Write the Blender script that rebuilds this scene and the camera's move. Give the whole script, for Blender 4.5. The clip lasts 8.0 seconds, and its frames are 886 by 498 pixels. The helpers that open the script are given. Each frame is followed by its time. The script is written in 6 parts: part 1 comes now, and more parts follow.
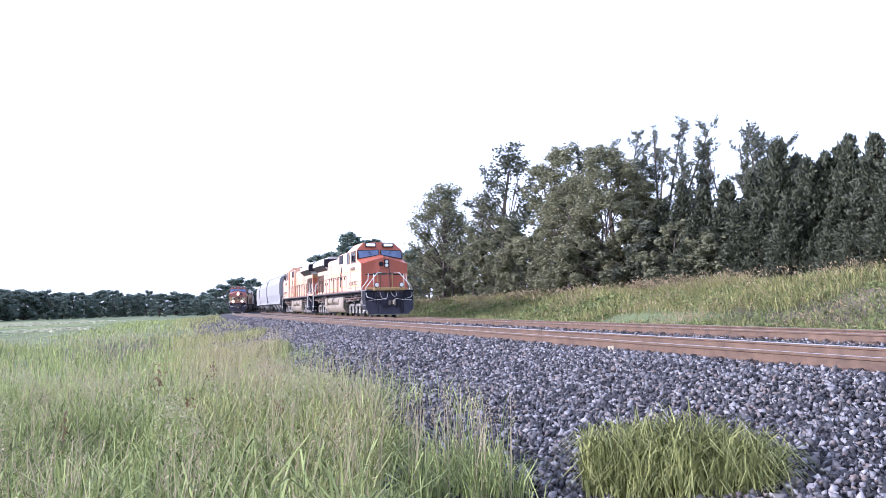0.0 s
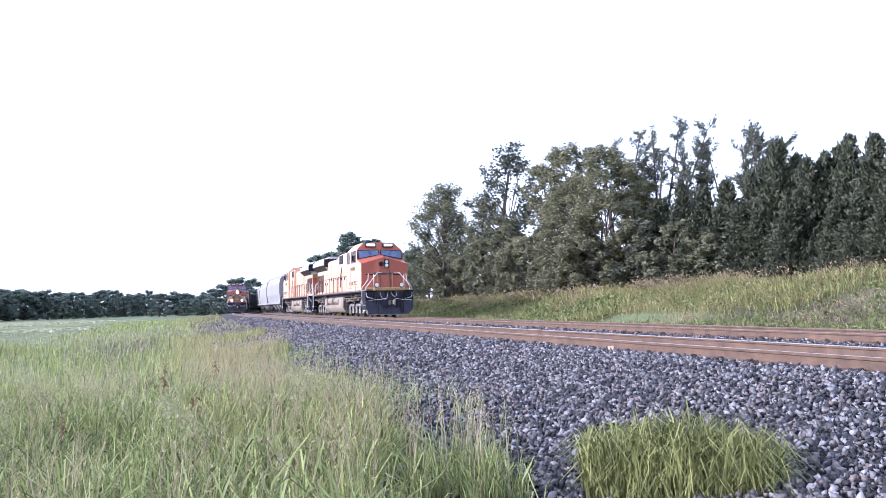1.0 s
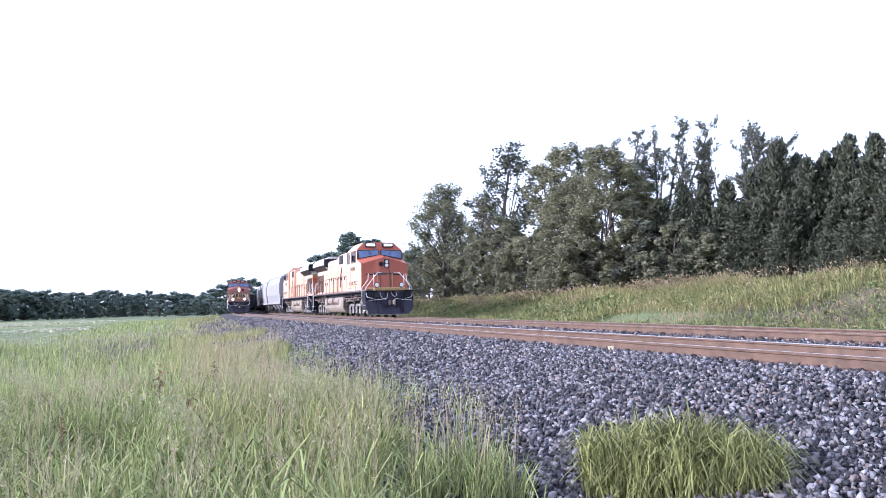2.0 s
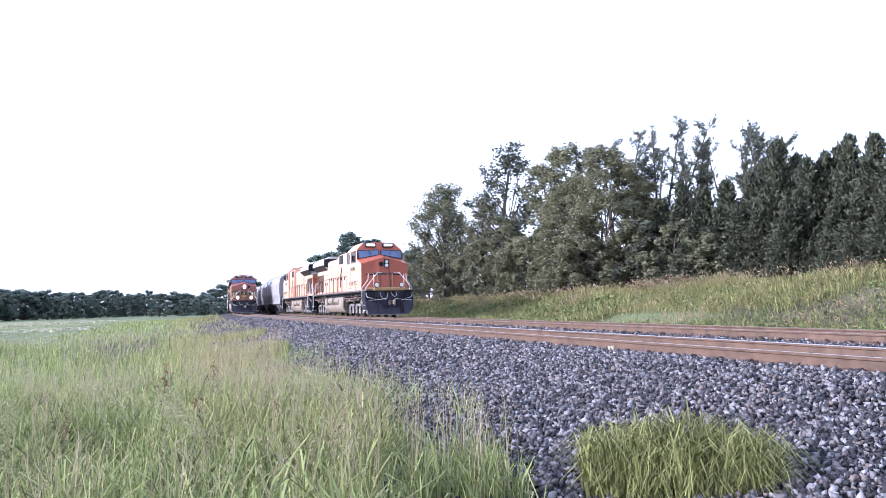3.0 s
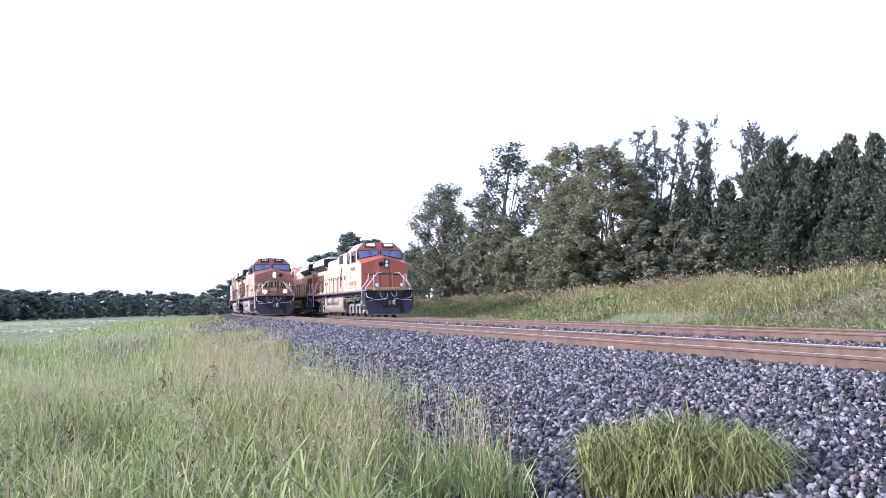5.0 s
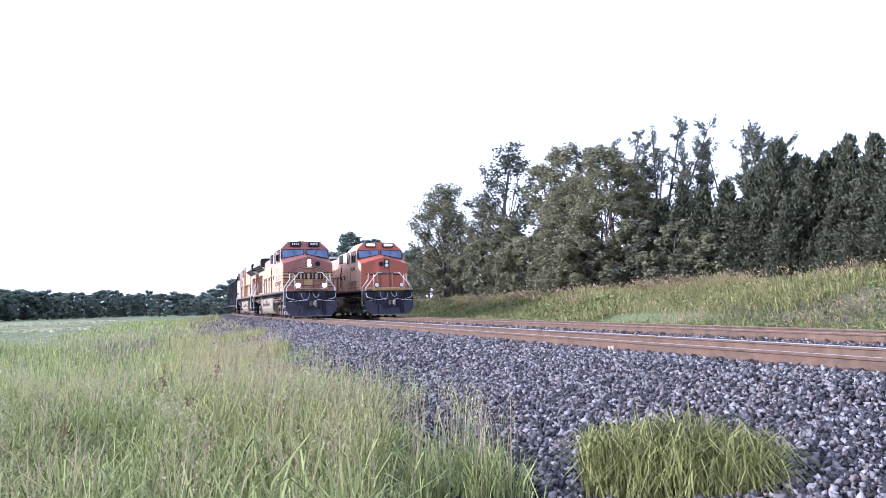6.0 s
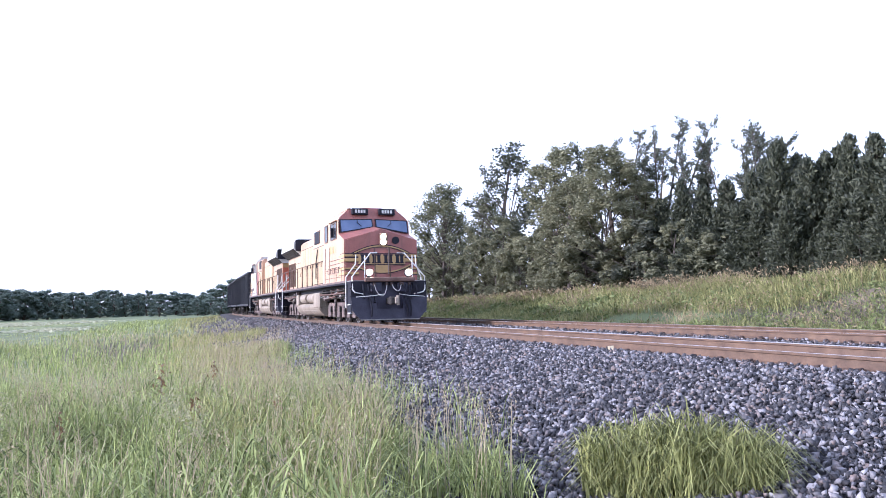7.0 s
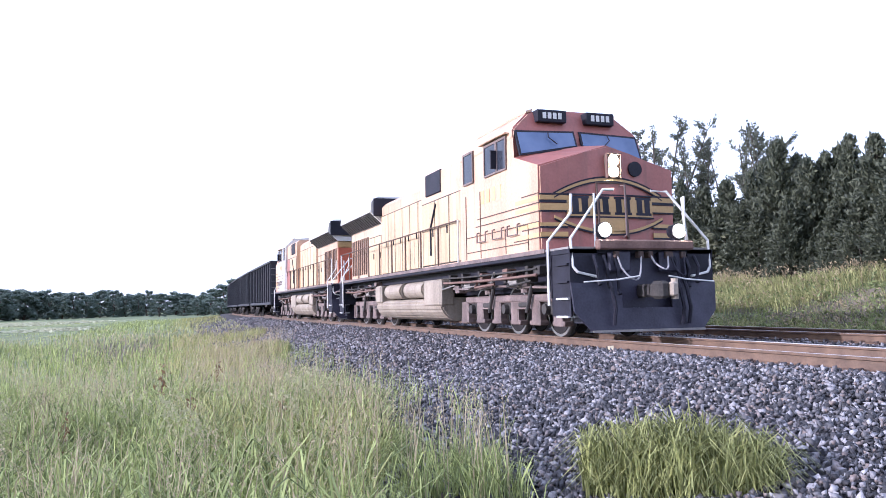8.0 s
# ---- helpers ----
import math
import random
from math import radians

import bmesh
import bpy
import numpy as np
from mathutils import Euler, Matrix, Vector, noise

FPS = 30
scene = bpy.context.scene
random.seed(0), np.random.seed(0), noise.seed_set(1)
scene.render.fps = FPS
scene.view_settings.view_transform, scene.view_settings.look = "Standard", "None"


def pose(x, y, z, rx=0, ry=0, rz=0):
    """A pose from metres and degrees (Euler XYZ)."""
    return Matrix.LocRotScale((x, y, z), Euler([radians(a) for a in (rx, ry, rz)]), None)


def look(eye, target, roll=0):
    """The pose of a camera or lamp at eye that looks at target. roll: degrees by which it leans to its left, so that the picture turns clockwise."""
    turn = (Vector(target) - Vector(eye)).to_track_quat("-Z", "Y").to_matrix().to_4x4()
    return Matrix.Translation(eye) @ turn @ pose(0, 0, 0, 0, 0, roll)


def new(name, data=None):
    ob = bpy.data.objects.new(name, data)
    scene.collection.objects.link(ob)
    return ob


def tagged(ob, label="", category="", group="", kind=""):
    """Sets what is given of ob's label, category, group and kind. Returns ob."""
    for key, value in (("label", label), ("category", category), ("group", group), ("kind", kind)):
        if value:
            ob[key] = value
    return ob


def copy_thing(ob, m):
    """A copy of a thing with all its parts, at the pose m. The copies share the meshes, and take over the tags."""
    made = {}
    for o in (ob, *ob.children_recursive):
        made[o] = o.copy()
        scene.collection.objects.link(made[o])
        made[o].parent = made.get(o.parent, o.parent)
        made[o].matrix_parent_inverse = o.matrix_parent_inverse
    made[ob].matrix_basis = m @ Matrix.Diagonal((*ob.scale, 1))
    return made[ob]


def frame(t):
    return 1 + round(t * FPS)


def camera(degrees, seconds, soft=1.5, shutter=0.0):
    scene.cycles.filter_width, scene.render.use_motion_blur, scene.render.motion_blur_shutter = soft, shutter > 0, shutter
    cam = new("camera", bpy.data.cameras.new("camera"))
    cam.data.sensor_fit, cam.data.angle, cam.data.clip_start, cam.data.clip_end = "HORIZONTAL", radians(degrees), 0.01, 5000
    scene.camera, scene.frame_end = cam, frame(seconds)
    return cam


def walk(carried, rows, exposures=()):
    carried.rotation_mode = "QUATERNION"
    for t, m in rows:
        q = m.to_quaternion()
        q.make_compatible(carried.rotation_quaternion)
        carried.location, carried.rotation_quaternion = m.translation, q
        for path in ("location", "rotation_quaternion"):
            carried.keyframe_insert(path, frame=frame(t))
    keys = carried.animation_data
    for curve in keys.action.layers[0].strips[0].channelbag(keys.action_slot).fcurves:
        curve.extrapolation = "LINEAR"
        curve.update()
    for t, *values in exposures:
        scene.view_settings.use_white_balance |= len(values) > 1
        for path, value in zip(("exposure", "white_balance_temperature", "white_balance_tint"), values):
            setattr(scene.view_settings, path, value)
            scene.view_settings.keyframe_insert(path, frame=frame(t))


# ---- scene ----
cam = camera(57.457, 8.0, soft=0.8)
EYE = (0.0, 0.0, 0.664)
VIEW = look(EYE, (0.0, 10.0, 0.664 + 10.0 * math.tan(radians(3.966))), -0.975)
walk(cam, [(0.0, VIEW), (8.0, VIEW)], exposures=[(0.0, 1.17, 5220, 18), (8.0, 1.17, 5220, 18)])

# ---- world and sun ----
SUN_AZ = radians(-106.0)      # clockwise from +y, seen from above
SUN_EL = radians(17.0)
world = bpy.data.worlds.new("evening_sky")
scene.world = world
world.use_nodes = True
wn = world.node_tree.nodes
sky = wn.new("ShaderNodeTexSky")
sky.sky_type = "NISHITA"
sky.sun_disc = False
sky.sun_elevation = SUN_EL
sky.sun_rotation = SUN_AZ
sky.air_density = 1.0
sky.dust_density = 2.5
wn["Background"].inputs["Strength"].default_value = 0.15
haze = wn.new("ShaderNodeMix")            # thin bright evening haze over the clear sky
haze.data_type = "RGBA"
haze.inputs["Factor"].default_value = 0.72
haze.inputs["B"].default_value = (4.8, 4.75, 5.2, 1)
world.node_tree.links.new(sky.outputs["Color"], haze.inputs["A"])
world.node_tree.links.new(haze.outputs["Result"], wn["Background"].inputs["Color"])
sun_dir = Vector((math.sin(SUN_AZ) * math.cos(SUN_EL), math.cos(SUN_AZ) * math.cos(SUN_EL), math.sin(SUN_EL)))
sun_lamp = bpy.data.lights.new("sun", "SUN")
sun_lamp.energy = 2.75
sun_lamp.angle = radians(0.6)
sun_lamp.color = (1.0, 0.88, 0.82)
sun = new("sun", sun_lamp)
sun.matrix_world = look(sun_dir * 200, (0, 0, 0))

# ---- materials ----


def material(name, low, high, rough=0.7, metal=0.0, scale=3.0, fine=40.0, bump=0.2, streak=None, island=0.0, spec=0.5):
    """Two scales of noise between two colours, with fine relief; streak stretches the coarse noise."""
    m = bpy.data.materials.new(name)
    m.use_nodes = True
    n, l = m.node_tree.nodes, m.node_tree.links
    b = n["Principled BSDF"]
    b.inputs["Roughness"].default_value = rough
    b.inputs["Metallic"].default_value = metal
    b.inputs["Specular IOR Level"].default_value = spec
    co = n.new("ShaderNodeTexCoord")
    mp = n.new("ShaderNodeMapping")
    mp.inputs["Scale"].default_value = streak or (1, 1, 1)
    l.new(co.outputs["Object"], mp.inputs["Vector"])
    a = n.new("ShaderNodeTexNoise")
    a.inputs["Scale"].default_value = scale
    a.inputs["Detail"].default_value = 5
    l.new(mp.outputs["Vector"], a.inputs["Vector"])
    f = n.new("ShaderNodeTexNoise")
    f.inputs["Scale"].default_value = fine
    f.inputs["Detail"].default_value = 3
    l.new(co.outputs["Object"], f.inputs["Vector"])
    mix = n.new("ShaderNodeMath")
    mix.operation = "MULTIPLY_ADD"
    mix.inputs[1].default_value = 0.65
    l.new(a.outputs["Fac"], mix.inputs[0])
    half = n.new("ShaderNodeMath")
    half.operation = "MULTIPLY"
    half.inputs[1].default_value = 0.35
    l.new(f.outputs["Fac"], half.inputs[0])
    l.new(half.outputs[0], mix.inputs[2])
    last = mix.outputs[0]
    if island:
        g = n.new("ShaderNodeNewGeometry")
        oi = n.new("ShaderNodeObjectInfo")
        ad = n.new("ShaderNodeMath")
        ad.operation = "ADD"
        l.new(g.outputs["Random Per Island"], ad.inputs[0])
        l.new(oi.outputs["Random"], ad.inputs[1])
        fr = n.new("ShaderNodeMath")
        fr.operation = "FRACT"
        l.new(ad.outputs[0], fr.inputs[0])
        mx = n.new("ShaderNodeMix")
        mx.inputs["Factor"].default_value = island
        l.new(last, mx.inputs["A"])
        l.new(fr.outputs[0], mx.inputs["B"])
        last = mx.outputs["Result"]
    ramp = n.new("ShaderNodeValToRGB")
    ramp.color_ramp.elements[0].position = 0.30 if not island else 0.12
    ramp.color_ramp.elements[0].color = (*low, 1)
    ramp.color_ramp.elements[1].position = 0.68 if not island else 0.88
    ramp.color_ramp.elements[1].color = (*high, 1)
    l.new(last, ramp.inputs["Fac"])
    l.new(ramp.outputs["Color"], b.inputs["Base Color"])
    if bump:
        bp = n.new("ShaderNodeBump")
        bp.inputs["Strength"].default_value = bump
        bp.inputs["Distance"].default_value = 0.02
        l.new(f.outputs["Fac"], bp.inputs["Height"])
        l.new(bp.outputs["Normal"], b.inputs["Normal"])
    return m


def glow(name, colour, strength):
    m = bpy.data.materials.new(name)
    m.use_nodes = True
    b = m.node_tree.nodes["Principled BSDF"]
    b.inputs["Base Color"].default_value = (*colour, 1)
    b.inputs["Emission Color"].default_value = (*colour, 1)
    b.inputs["Emission Strength"].default_value = strength
    return m


def leafy(name, low, high, trans=0.35, rough=0.6, island=0.55, scale=0.4):
    """Foliage: varied green with some light passing through."""
    m = material(name, low, high, rough=rough, scale=scale, fine=6.0, bump=0.0, island=island, spec=0.25)
    n, l = m.node_tree.nodes, m.node_tree.links
    b = n["Principled BSDF"]
    t = n.new("ShaderNodeBsdfTranslucent")
    col = b.inputs["Base Color"].links[0].from_socket
    l.new(col, t.inputs["Color"])
    s = n.new("ShaderNodeMixShader")
    s.inputs["Fac"].default_value = trans
    l.new(b.outputs["BSDF"], s.inputs[1])
    l.new(t.outputs["BSDF"], s.inputs[2])
    l.new(s.outputs["Shader"], n["Material Output"].inputs["Surface"])
    return m


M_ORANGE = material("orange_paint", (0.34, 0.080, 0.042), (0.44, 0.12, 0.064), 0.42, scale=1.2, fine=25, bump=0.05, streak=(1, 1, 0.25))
# Faded side paint, with the bleaching of full sun put into its colour.
M_FADEDLIT = material("faded_sunlit_orange_paint", (0.38, 0.225, 0.145), (0.66, 0.455, 0.315), 0.5, scale=0.9, fine=18, bump=0.06, streak=(1, 1, 0.2))
# Front colour of the old units: shade painted in, darker and more purple.
M_SHADEDRED = material("shaded_red_orange_paint", (0.235, 0.080, 0.066), (0.345, 0.132, 0.108), 0.45, scale=1.4, fine=22, bump=0.05)
M_YELLOW = material("yellow_stripe_paint", (0.29, 0.18, 0.065), (0.44, 0.29, 0.12), 0.5, scale=2, fine=20, bump=0.05)
M_PALEYELLOW = material("faded_yellow_stripe", (0.50, 0.34, 0.14), (0.64, 0.46, 0.23), 0.55, scale=1.5, fine=20, bump=0.05)
M_FADEDDOOR = material("faded_yellow_orange_paint", (0.36, 0.25, 0.145), (0.62, 0.465, 0.29), 0.5, scale=2.2, fine=18, bump=0.06, streak=(1, 1, 0.2))
# Dusty side paint, whitened further to stand for strong sunlight.
M_DUSTYLIT = material("dusty_sunlit_side_paint", (0.54, 0.29, 0.185), (0.78, 0.54, 0.40), 0.5, scale=1.1, fine=18, bump=0.06, streak=(1, 1, 0.2))

M_SILVER = material("dusty_silver_paint", (0.062, 0.045, 0.042), (0.25, 0.185, 0.168), 0.55, scale=2, fine=20, bump=0.1)
M_TANK = material("dusty_tan_tank_paint", (0.19, 0.155, 0.12), (0.40, 0.34, 0.27), 0.6, scale=1.6, fine=18, bump=0.12, streak=(1, 1, 0.4))

def streaked(m, dark, amount):
    """Narrow rain streaks of grime down a painted side, and soot patches."""
    n, l = m.node_tree.nodes, m.node_tree.links
    b = n["Principled BSDF"]
    base = b.inputs["Base Color"].links[0].from_socket
    co = n.new("ShaderNodeTexCoord")
    last = base
    for scale, lo, hi, k in (((5.5, 5.5, 0.35), 0.54, 0.72, amount), ((0.7, 0.7, 0.9), 0.55, 0.75, amount * 0.7)):
        mp = n.new("ShaderNodeMapping")
        mp.inputs["Scale"].default_value = scale
        l.new(co.outputs["Object"], mp.inputs["Vector"])
        t = n.new("ShaderNodeTexNoise")
        t.inputs["Scale"].default_value = 1.0
        t.inputs["Detail"].default_value = 4
        l.new(mp.outputs["Vector"], t.inputs["Vector"])
        r = n.new("ShaderNodeMapRange")
        r.inputs["From Min"].default_value, r.inputs["From Max"].default_value, r.inputs["To Max"].default_value = lo, hi, k
        l.new(t.outputs["Fac"], r.inputs["Value"])
        x = n.new("ShaderNodeMix")
        x.data_type = "RGBA"
        l.new(r.outputs["Result"], x.inputs["Factor"])
        l.new(last, x.inputs["A"])
        x.inputs["B"].default_value = (*dark, 1)
        last = x.outputs["Result"]
    l.new(last, b.inputs["Base Color"])


for _m, _k in ((M_FADEDLIT, 0.34), (M_FADEDDOOR, 0.42), (M_SHADEDRED, 0.35), (M_DUSTYLIT, 0.2), (M_TANK, 0.4), (M_SILVER, 0.5)):
    streaked(_m, (0.10, 0.065, 0.05), _k)
M_RUSTPLATE = material("dusty_brown_plate", (0.09, 0.05, 0.04), (0.20, 0.12, 0.095), 0.75, scale=3, fine=24, bump=0.2)
M_GRIME = material("grimy_brown_rail", (0.055, 0.034, 0.027), (0.125, 0.075, 0.055), 0.7, scale=4, fine=30, bump=0.1)
M_BLACK = material("black_paint", (0.007, 0.007, 0.012), (0.024, 0.023, 0.036), 0.6, scale=2.5, fine=30, bump=0.1, spec=0.25)
M_GREEN = material("dark_green_paint", (0.02, 0.028, 0.022), (0.045, 0.05, 0.04), 0.5, scale=2.5, fine=30, bump=0.05)
M_WHITE = material("white_rail_paint", (0.50, 0.49, 0.47), (0.74, 0.73, 0.70), 0.45, scale=3, fine=30, bump=0.03)
M_GREYMETAL = material("dusty_grey_metal", (0.13, 0.12, 0.115), (0.30, 0.28, 0.26), 0.65, scale=2.2, fine=20, bump=0.2)
M_PLOW = material("worn_blue_black_paint", (0.017, 0.016, 0.029), (0.048, 0.046, 0.072), 0.5, scale=2.2, fine=26, bump=0.12, spec=0.4)
M_UNDER = material("dark_grimy_metal", (0.018, 0.016, 0.016), (0.055, 0.048, 0.043), 0.8, scale=3, fine=22, bump=0.3)
# Dark wheel steel, darkened further for the shade inside the truck frame.
M_WHEEL = material("dark_shaded_wheel_steel", (0.010, 0.009, 0.010), (0.030, 0.026, 0.026), 0.8, scale=3, fine=22, bump=0.2, spec=0.2)
M_TREAD = material("bright_wheel_steel", (0.30, 0.28, 0.26), (0.5, 0.48, 0.46), 0.35, metal=0.9, scale=5, fine=40, bump=0.05)
# Windshield: the blue of the reflected sky is put into the base colour.
M_GLASS = material("cab_window_glass", (0.075, 0.115, 0.22), (0.14, 0.19, 0.32), 0.06, scale=1, fine=2, bump=0.0, spec=0.5)
M_SIDEGLASS = material("dark_side_glass", (0.02, 0.024, 0.035), (0.04, 0.045, 0.06), 0.12, scale=1, fine=2, bump=0.0, spec=0.3)
M_LAMP = glow("headlight_lens", (1.0, 0.84, 0.55), 45.0)
M_BEAM = glow("main_headlight_lens", (1.0, 0.84, 0.55), 45.0)
M_DULLLAMP = glow("unlit_lamp_glass", (0.8, 0.8, 0.75), 0.0)
M_NUMBER = glow("number_board_glass", (0.95, 0.95, 0.9), 0.55)
M_COAL = material("black_car_paint", (0.014, 0.014, 0.020), (0.036, 0.036, 0.046), 0.65, scale=1.5, fine=12, bump=0.15, streak=(1, 1, 0.2))
M_LUMPS = material("coal_lumps", (0.008, 0.008, 0.009), (0.03, 0.03, 0.03), 0.6, scale=4, fine=20, bump=1.0)
M_HOPPER = material("dusty_grey_hopper_paint", (0.22, 0.215, 0.225), (0.34, 0.33, 0.34), 0.55, scale=1.2, fine=14, bump=0.08, streak=(1, 1, 0.2))
M_WINGTOP = material("chalky_pale_roof_paint", (0.43, 0.42, 0.40), (0.62, 0.60, 0.57), 0.55, scale=1.2, fine=14, bump=0.08)
M_RAILSIDE = material("rusty_rail_steel", (0.070, 0.044, 0.032), (0.185, 0.118, 0.078), 0.5, scale=4, fine=40, bump=0.2)
M_RAILTOP = material("polished_rail_head", (0.42, 0.41, 0.42), (0.60, 0.59, 0.60), 0.6, metal=0.85, scale=6, fine=50, bump=0.02)
M_TIE = material("weathered_tie", (0.10, 0.085, 0.075), (0.21, 0.185, 0.165), 0.9, scale=5, fine=40, bump=0.5, streak=(0.3, 3, 1))
M_CLIP = material("rusty_clip_steel", (0.03, 0.022, 0.02), (0.08, 0.05, 0.04), 0.8, scale=8, fine=40, bump=0.2)
M_STONE = material("ballast_stone", (0.014, 0.014, 0.018), (0.37, 0.358, 0.37), 0.78, scale=9, fine=60, bump=0.3, island=0.7)
_el = M_STONE.node_tree.nodes["Color Ramp"].color_ramp.elements
for _pos, _c in ((0.38, (0.046, 0.045, 0.051)), (0.58, (0.138, 0.133, 0.142)), (0.64, (0.205, 0.158, 0.138)), (0.70, (0.19, 0.182, 0.195))):
    _el.new(_pos).color = (*_c, 1)
M_BARK = material("grey_bark", (0.045, 0.036, 0.03), (0.12, 0.10, 0.085), 0.9, scale=6, fine=30, bump=0.8, streak=(3, 3, 0.5))
M_LEAF = leafy("tree_leaf", (0.060, 0.072, 0.052), (0.33, 0.325, 0.195), trans=0.32, island=0.34, scale=1.3)
M_LEAFDARK = leafy("dark_tree_leaf", (0.040, 0.052, 0.042), (0.20, 0.205, 0.145), trans=0.3, island=0.34, scale=1.3)
M_LEAFPALE = leafy("pale_tree_leaf", (0.075, 0.085, 0.058), (0.40, 0.39, 0.235), trans=0.34, island=0.34, scale=1.2)
M_CEDAR = leafy("cedar_needles", (0.011, 0.019, 0.020), (0.138, 0.148, 0.090), trans=0.14, island=0.36, scale=2.0)
# Far foliage: pale bluish base colour that carries the distance haze.
M_FARHAZE = leafy("hazed_far_leaf", (0.135, 0.18, 0.155), (0.235, 0.285, 0.24), trans=0.38, island=0.4)
M_BLADE = leafy("grass_blade", (0.032, 0.058, 0.022), (0.59, 0.65, 0.25), trans=0.26, scale=1.5, island=0.52)
M_CLUMP = leafy("clump_grass_blade", (0.045, 0.058, 0.018), (0.52, 0.53, 0.205), trans=0.24, scale=3.0, island=0.66)
M_BANK = leafy("bank_grass_blade", (0.060, 0.072, 0.028), (0.56, 0.54, 0.23), trans=0.26, scale=1.1, island=0.4)
M_WEED = leafy("green_weed_leaf", (0.034, 0.055, 0.022), (0.30, 0.345, 0.13), trans=0.2, scale=1.5, island=0.4)
M_DEAD = leafy("grey_dead_stem", (0.07, 0.062, 0.056), (0.24, 0.205, 0.18), trans=0.15, scale=0.6, island=0.5)
M_WEEDSTEM = leafy("grey_brown_weed_stem", (0.08, 0.078, 0.062), (0.30, 0.28, 0.22), trans=0.2, scale=1.0, island=0.5)
M_FOXTAIL = leafy("pale_foxtail_head", (0.25, 0.26, 0.13), (0.54, 0.51, 0.32), trans=0.3, scale=3.0, island=0.4)
M_DOCK = leafy("rusty_dry_weed_leaf", (0.10, 0.062, 0.035), (0.30, 0.185, 0.10), trans=0.2, scale=6.0, island=0.5)
M_TANTOP = leafy("tan_seeding_top", (0.20, 0.15, 0.09), (0.50, 0.40, 0.25), trans=0.25, scale=0.6, island=0.5)
M_VERGE = leafy("verge_grass_blade", (0.070, 0.088, 0.028), (0.62, 0.60, 0.25), trans=0.26, scale=1.5, island=0.45)
M_HAY = leafy("cut_hay_blade", (0.34, 0.35, 0.23), (0.54, 0.54, 0.39), trans=0.2, scale=0.8)
M_SEED = leafy("dry_grass_blade", (0.28, 0.23, 0.14), (0.55, 0.47, 0.31), trans=0.3, scale=0.8)

# ---- the line of the tracks ----
# s runs away from the camera along the near track; the track bends to the right far off
D0, TH0, K1, K2 = 8.7417, radians(-19.0795), -0.00021179, 5.6995e-6
STEP = 0.5
S_ALL = np.arange(-140.0, 520.0 + STEP, STEP)
SC = np.clip(S_ALL, -40, 230)
HEAD = TH0 + K1 * SC + K2 * SC ** 2
PX = np.concatenate([[0], np.cumsum((np.sin(HEAD[1:]) + np.sin(HEAD[:-1])) / 2 * STEP)])
PY = np.concatenate([[0], np.cumsum((np.cos(HEAD[1:]) + np.cos(HEAD[:-1])) / 2 * STEP)])
I0 = int(round(140.0 / STEP))
PX, PY = PX - PX[I0] + D0, PY - PY[I0]
GAP2 = 4.81                     # from centre to centre of the two tracks


def at(s, u=0.0):
    """World x, y and the away-heading at s along the line, u metres to its right."""
    a = np.interp(s, S_ALL, HEAD)
    return np.interp(s, S_ALL, PX) + u * np.cos(a), np.interp(s, S_ALL, PY) - u * np.sin(a), a


def bound(s, u=0.0, z=0.0, half=6.0):
    """Pose of a vehicle of two bogies, centred at s, that faces down the line (towards smaller s)."""
    x1, y1, _ = at(s - half, u)
    x2, y2, _ = at(s + half, u)
    return Matrix.Translation(((x1 + x2) / 2, (y1 + y2) / 2, z)) @ Matrix.Rotation(math.atan2(y1 - y2, x1 - x2), 4, "Z")


# ---- mesh helpers ----


def part(name, bm, mat, parent=None, label="", smooth=False):
    me = bpy.data.meshes.new(name)
    bm.to_mesh(me)
    bm.free()
    for m in (mat if isinstance(mat, (list, tuple)) else [mat]):
        me.materials.append(m)
    if smooth:
        me.polygons.foreach_set("use_smooth", [True] * len(me.polygons))
    ob = new(name, me)
    if parent is not None:
        ob.parent = parent
    if label:
        ob["label"] = label
    return ob


def soup(name, verts, faces, mat, parent=None, label="", smooth=False):
    me = bpy.data.meshes.new(name)
    me.from_pydata(verts, [], faces)
    for m in (mat if isinstance(mat, (list, tuple)) else [mat]):
        me.materials.append(m)
    if smooth:
        me.polygons.foreach_set("use_smooth", [True] * len(me.polygons))
    ob = new(name, me)
    if parent is not None:
        ob.parent = parent
    if label:
        ob["label"] = label
    return ob


def quads(name, v, mat, parent=None, label=""):
    """Many loose leaves (n x 4 x 3) and blades of three quads each (n x 8 x 3), from one array or a list of them."""
    co, idx, at_ = [], [], 0
    for a in (v if isinstance(v, list) else [v]):
        n, k = a.shape[:2]
        first = at_ + np.arange(n)[:, None] * k
        pattern = np.array([0, 1, 2, 3] if k == 4 else [0, 1, 2, 3, 3, 2, 4, 5, 5, 4, 6, 7])
        idx.append((first + pattern[None]).ravel())
        co.append(a.reshape(-1, 3))
        at_ += n * k
    co, idx = np.concatenate(co), np.concatenate(idx)
    me = bpy.data.meshes.new(name)
    me.vertices.add(len(co))
    me.vertices.foreach_set("co", np.ascontiguousarray(co, dtype=np.float32).ravel())
    me.loops.add(len(idx))
    me.loops.foreach_set("vertex_index", idx.astype(np.int32))
    me.polygons.add(len(idx) // 4)
    me.polygons.foreach_set("loop_start", np.arange(0, len(idx), 4, dtype=np.int32))
    me.update(calc_edges=True)
    me.validate()
    me.materials.append(mat)
    ob = new(name, me)
    if parent is not None:
        ob.parent = parent
    if label:
        ob["label"] = label
    return ob


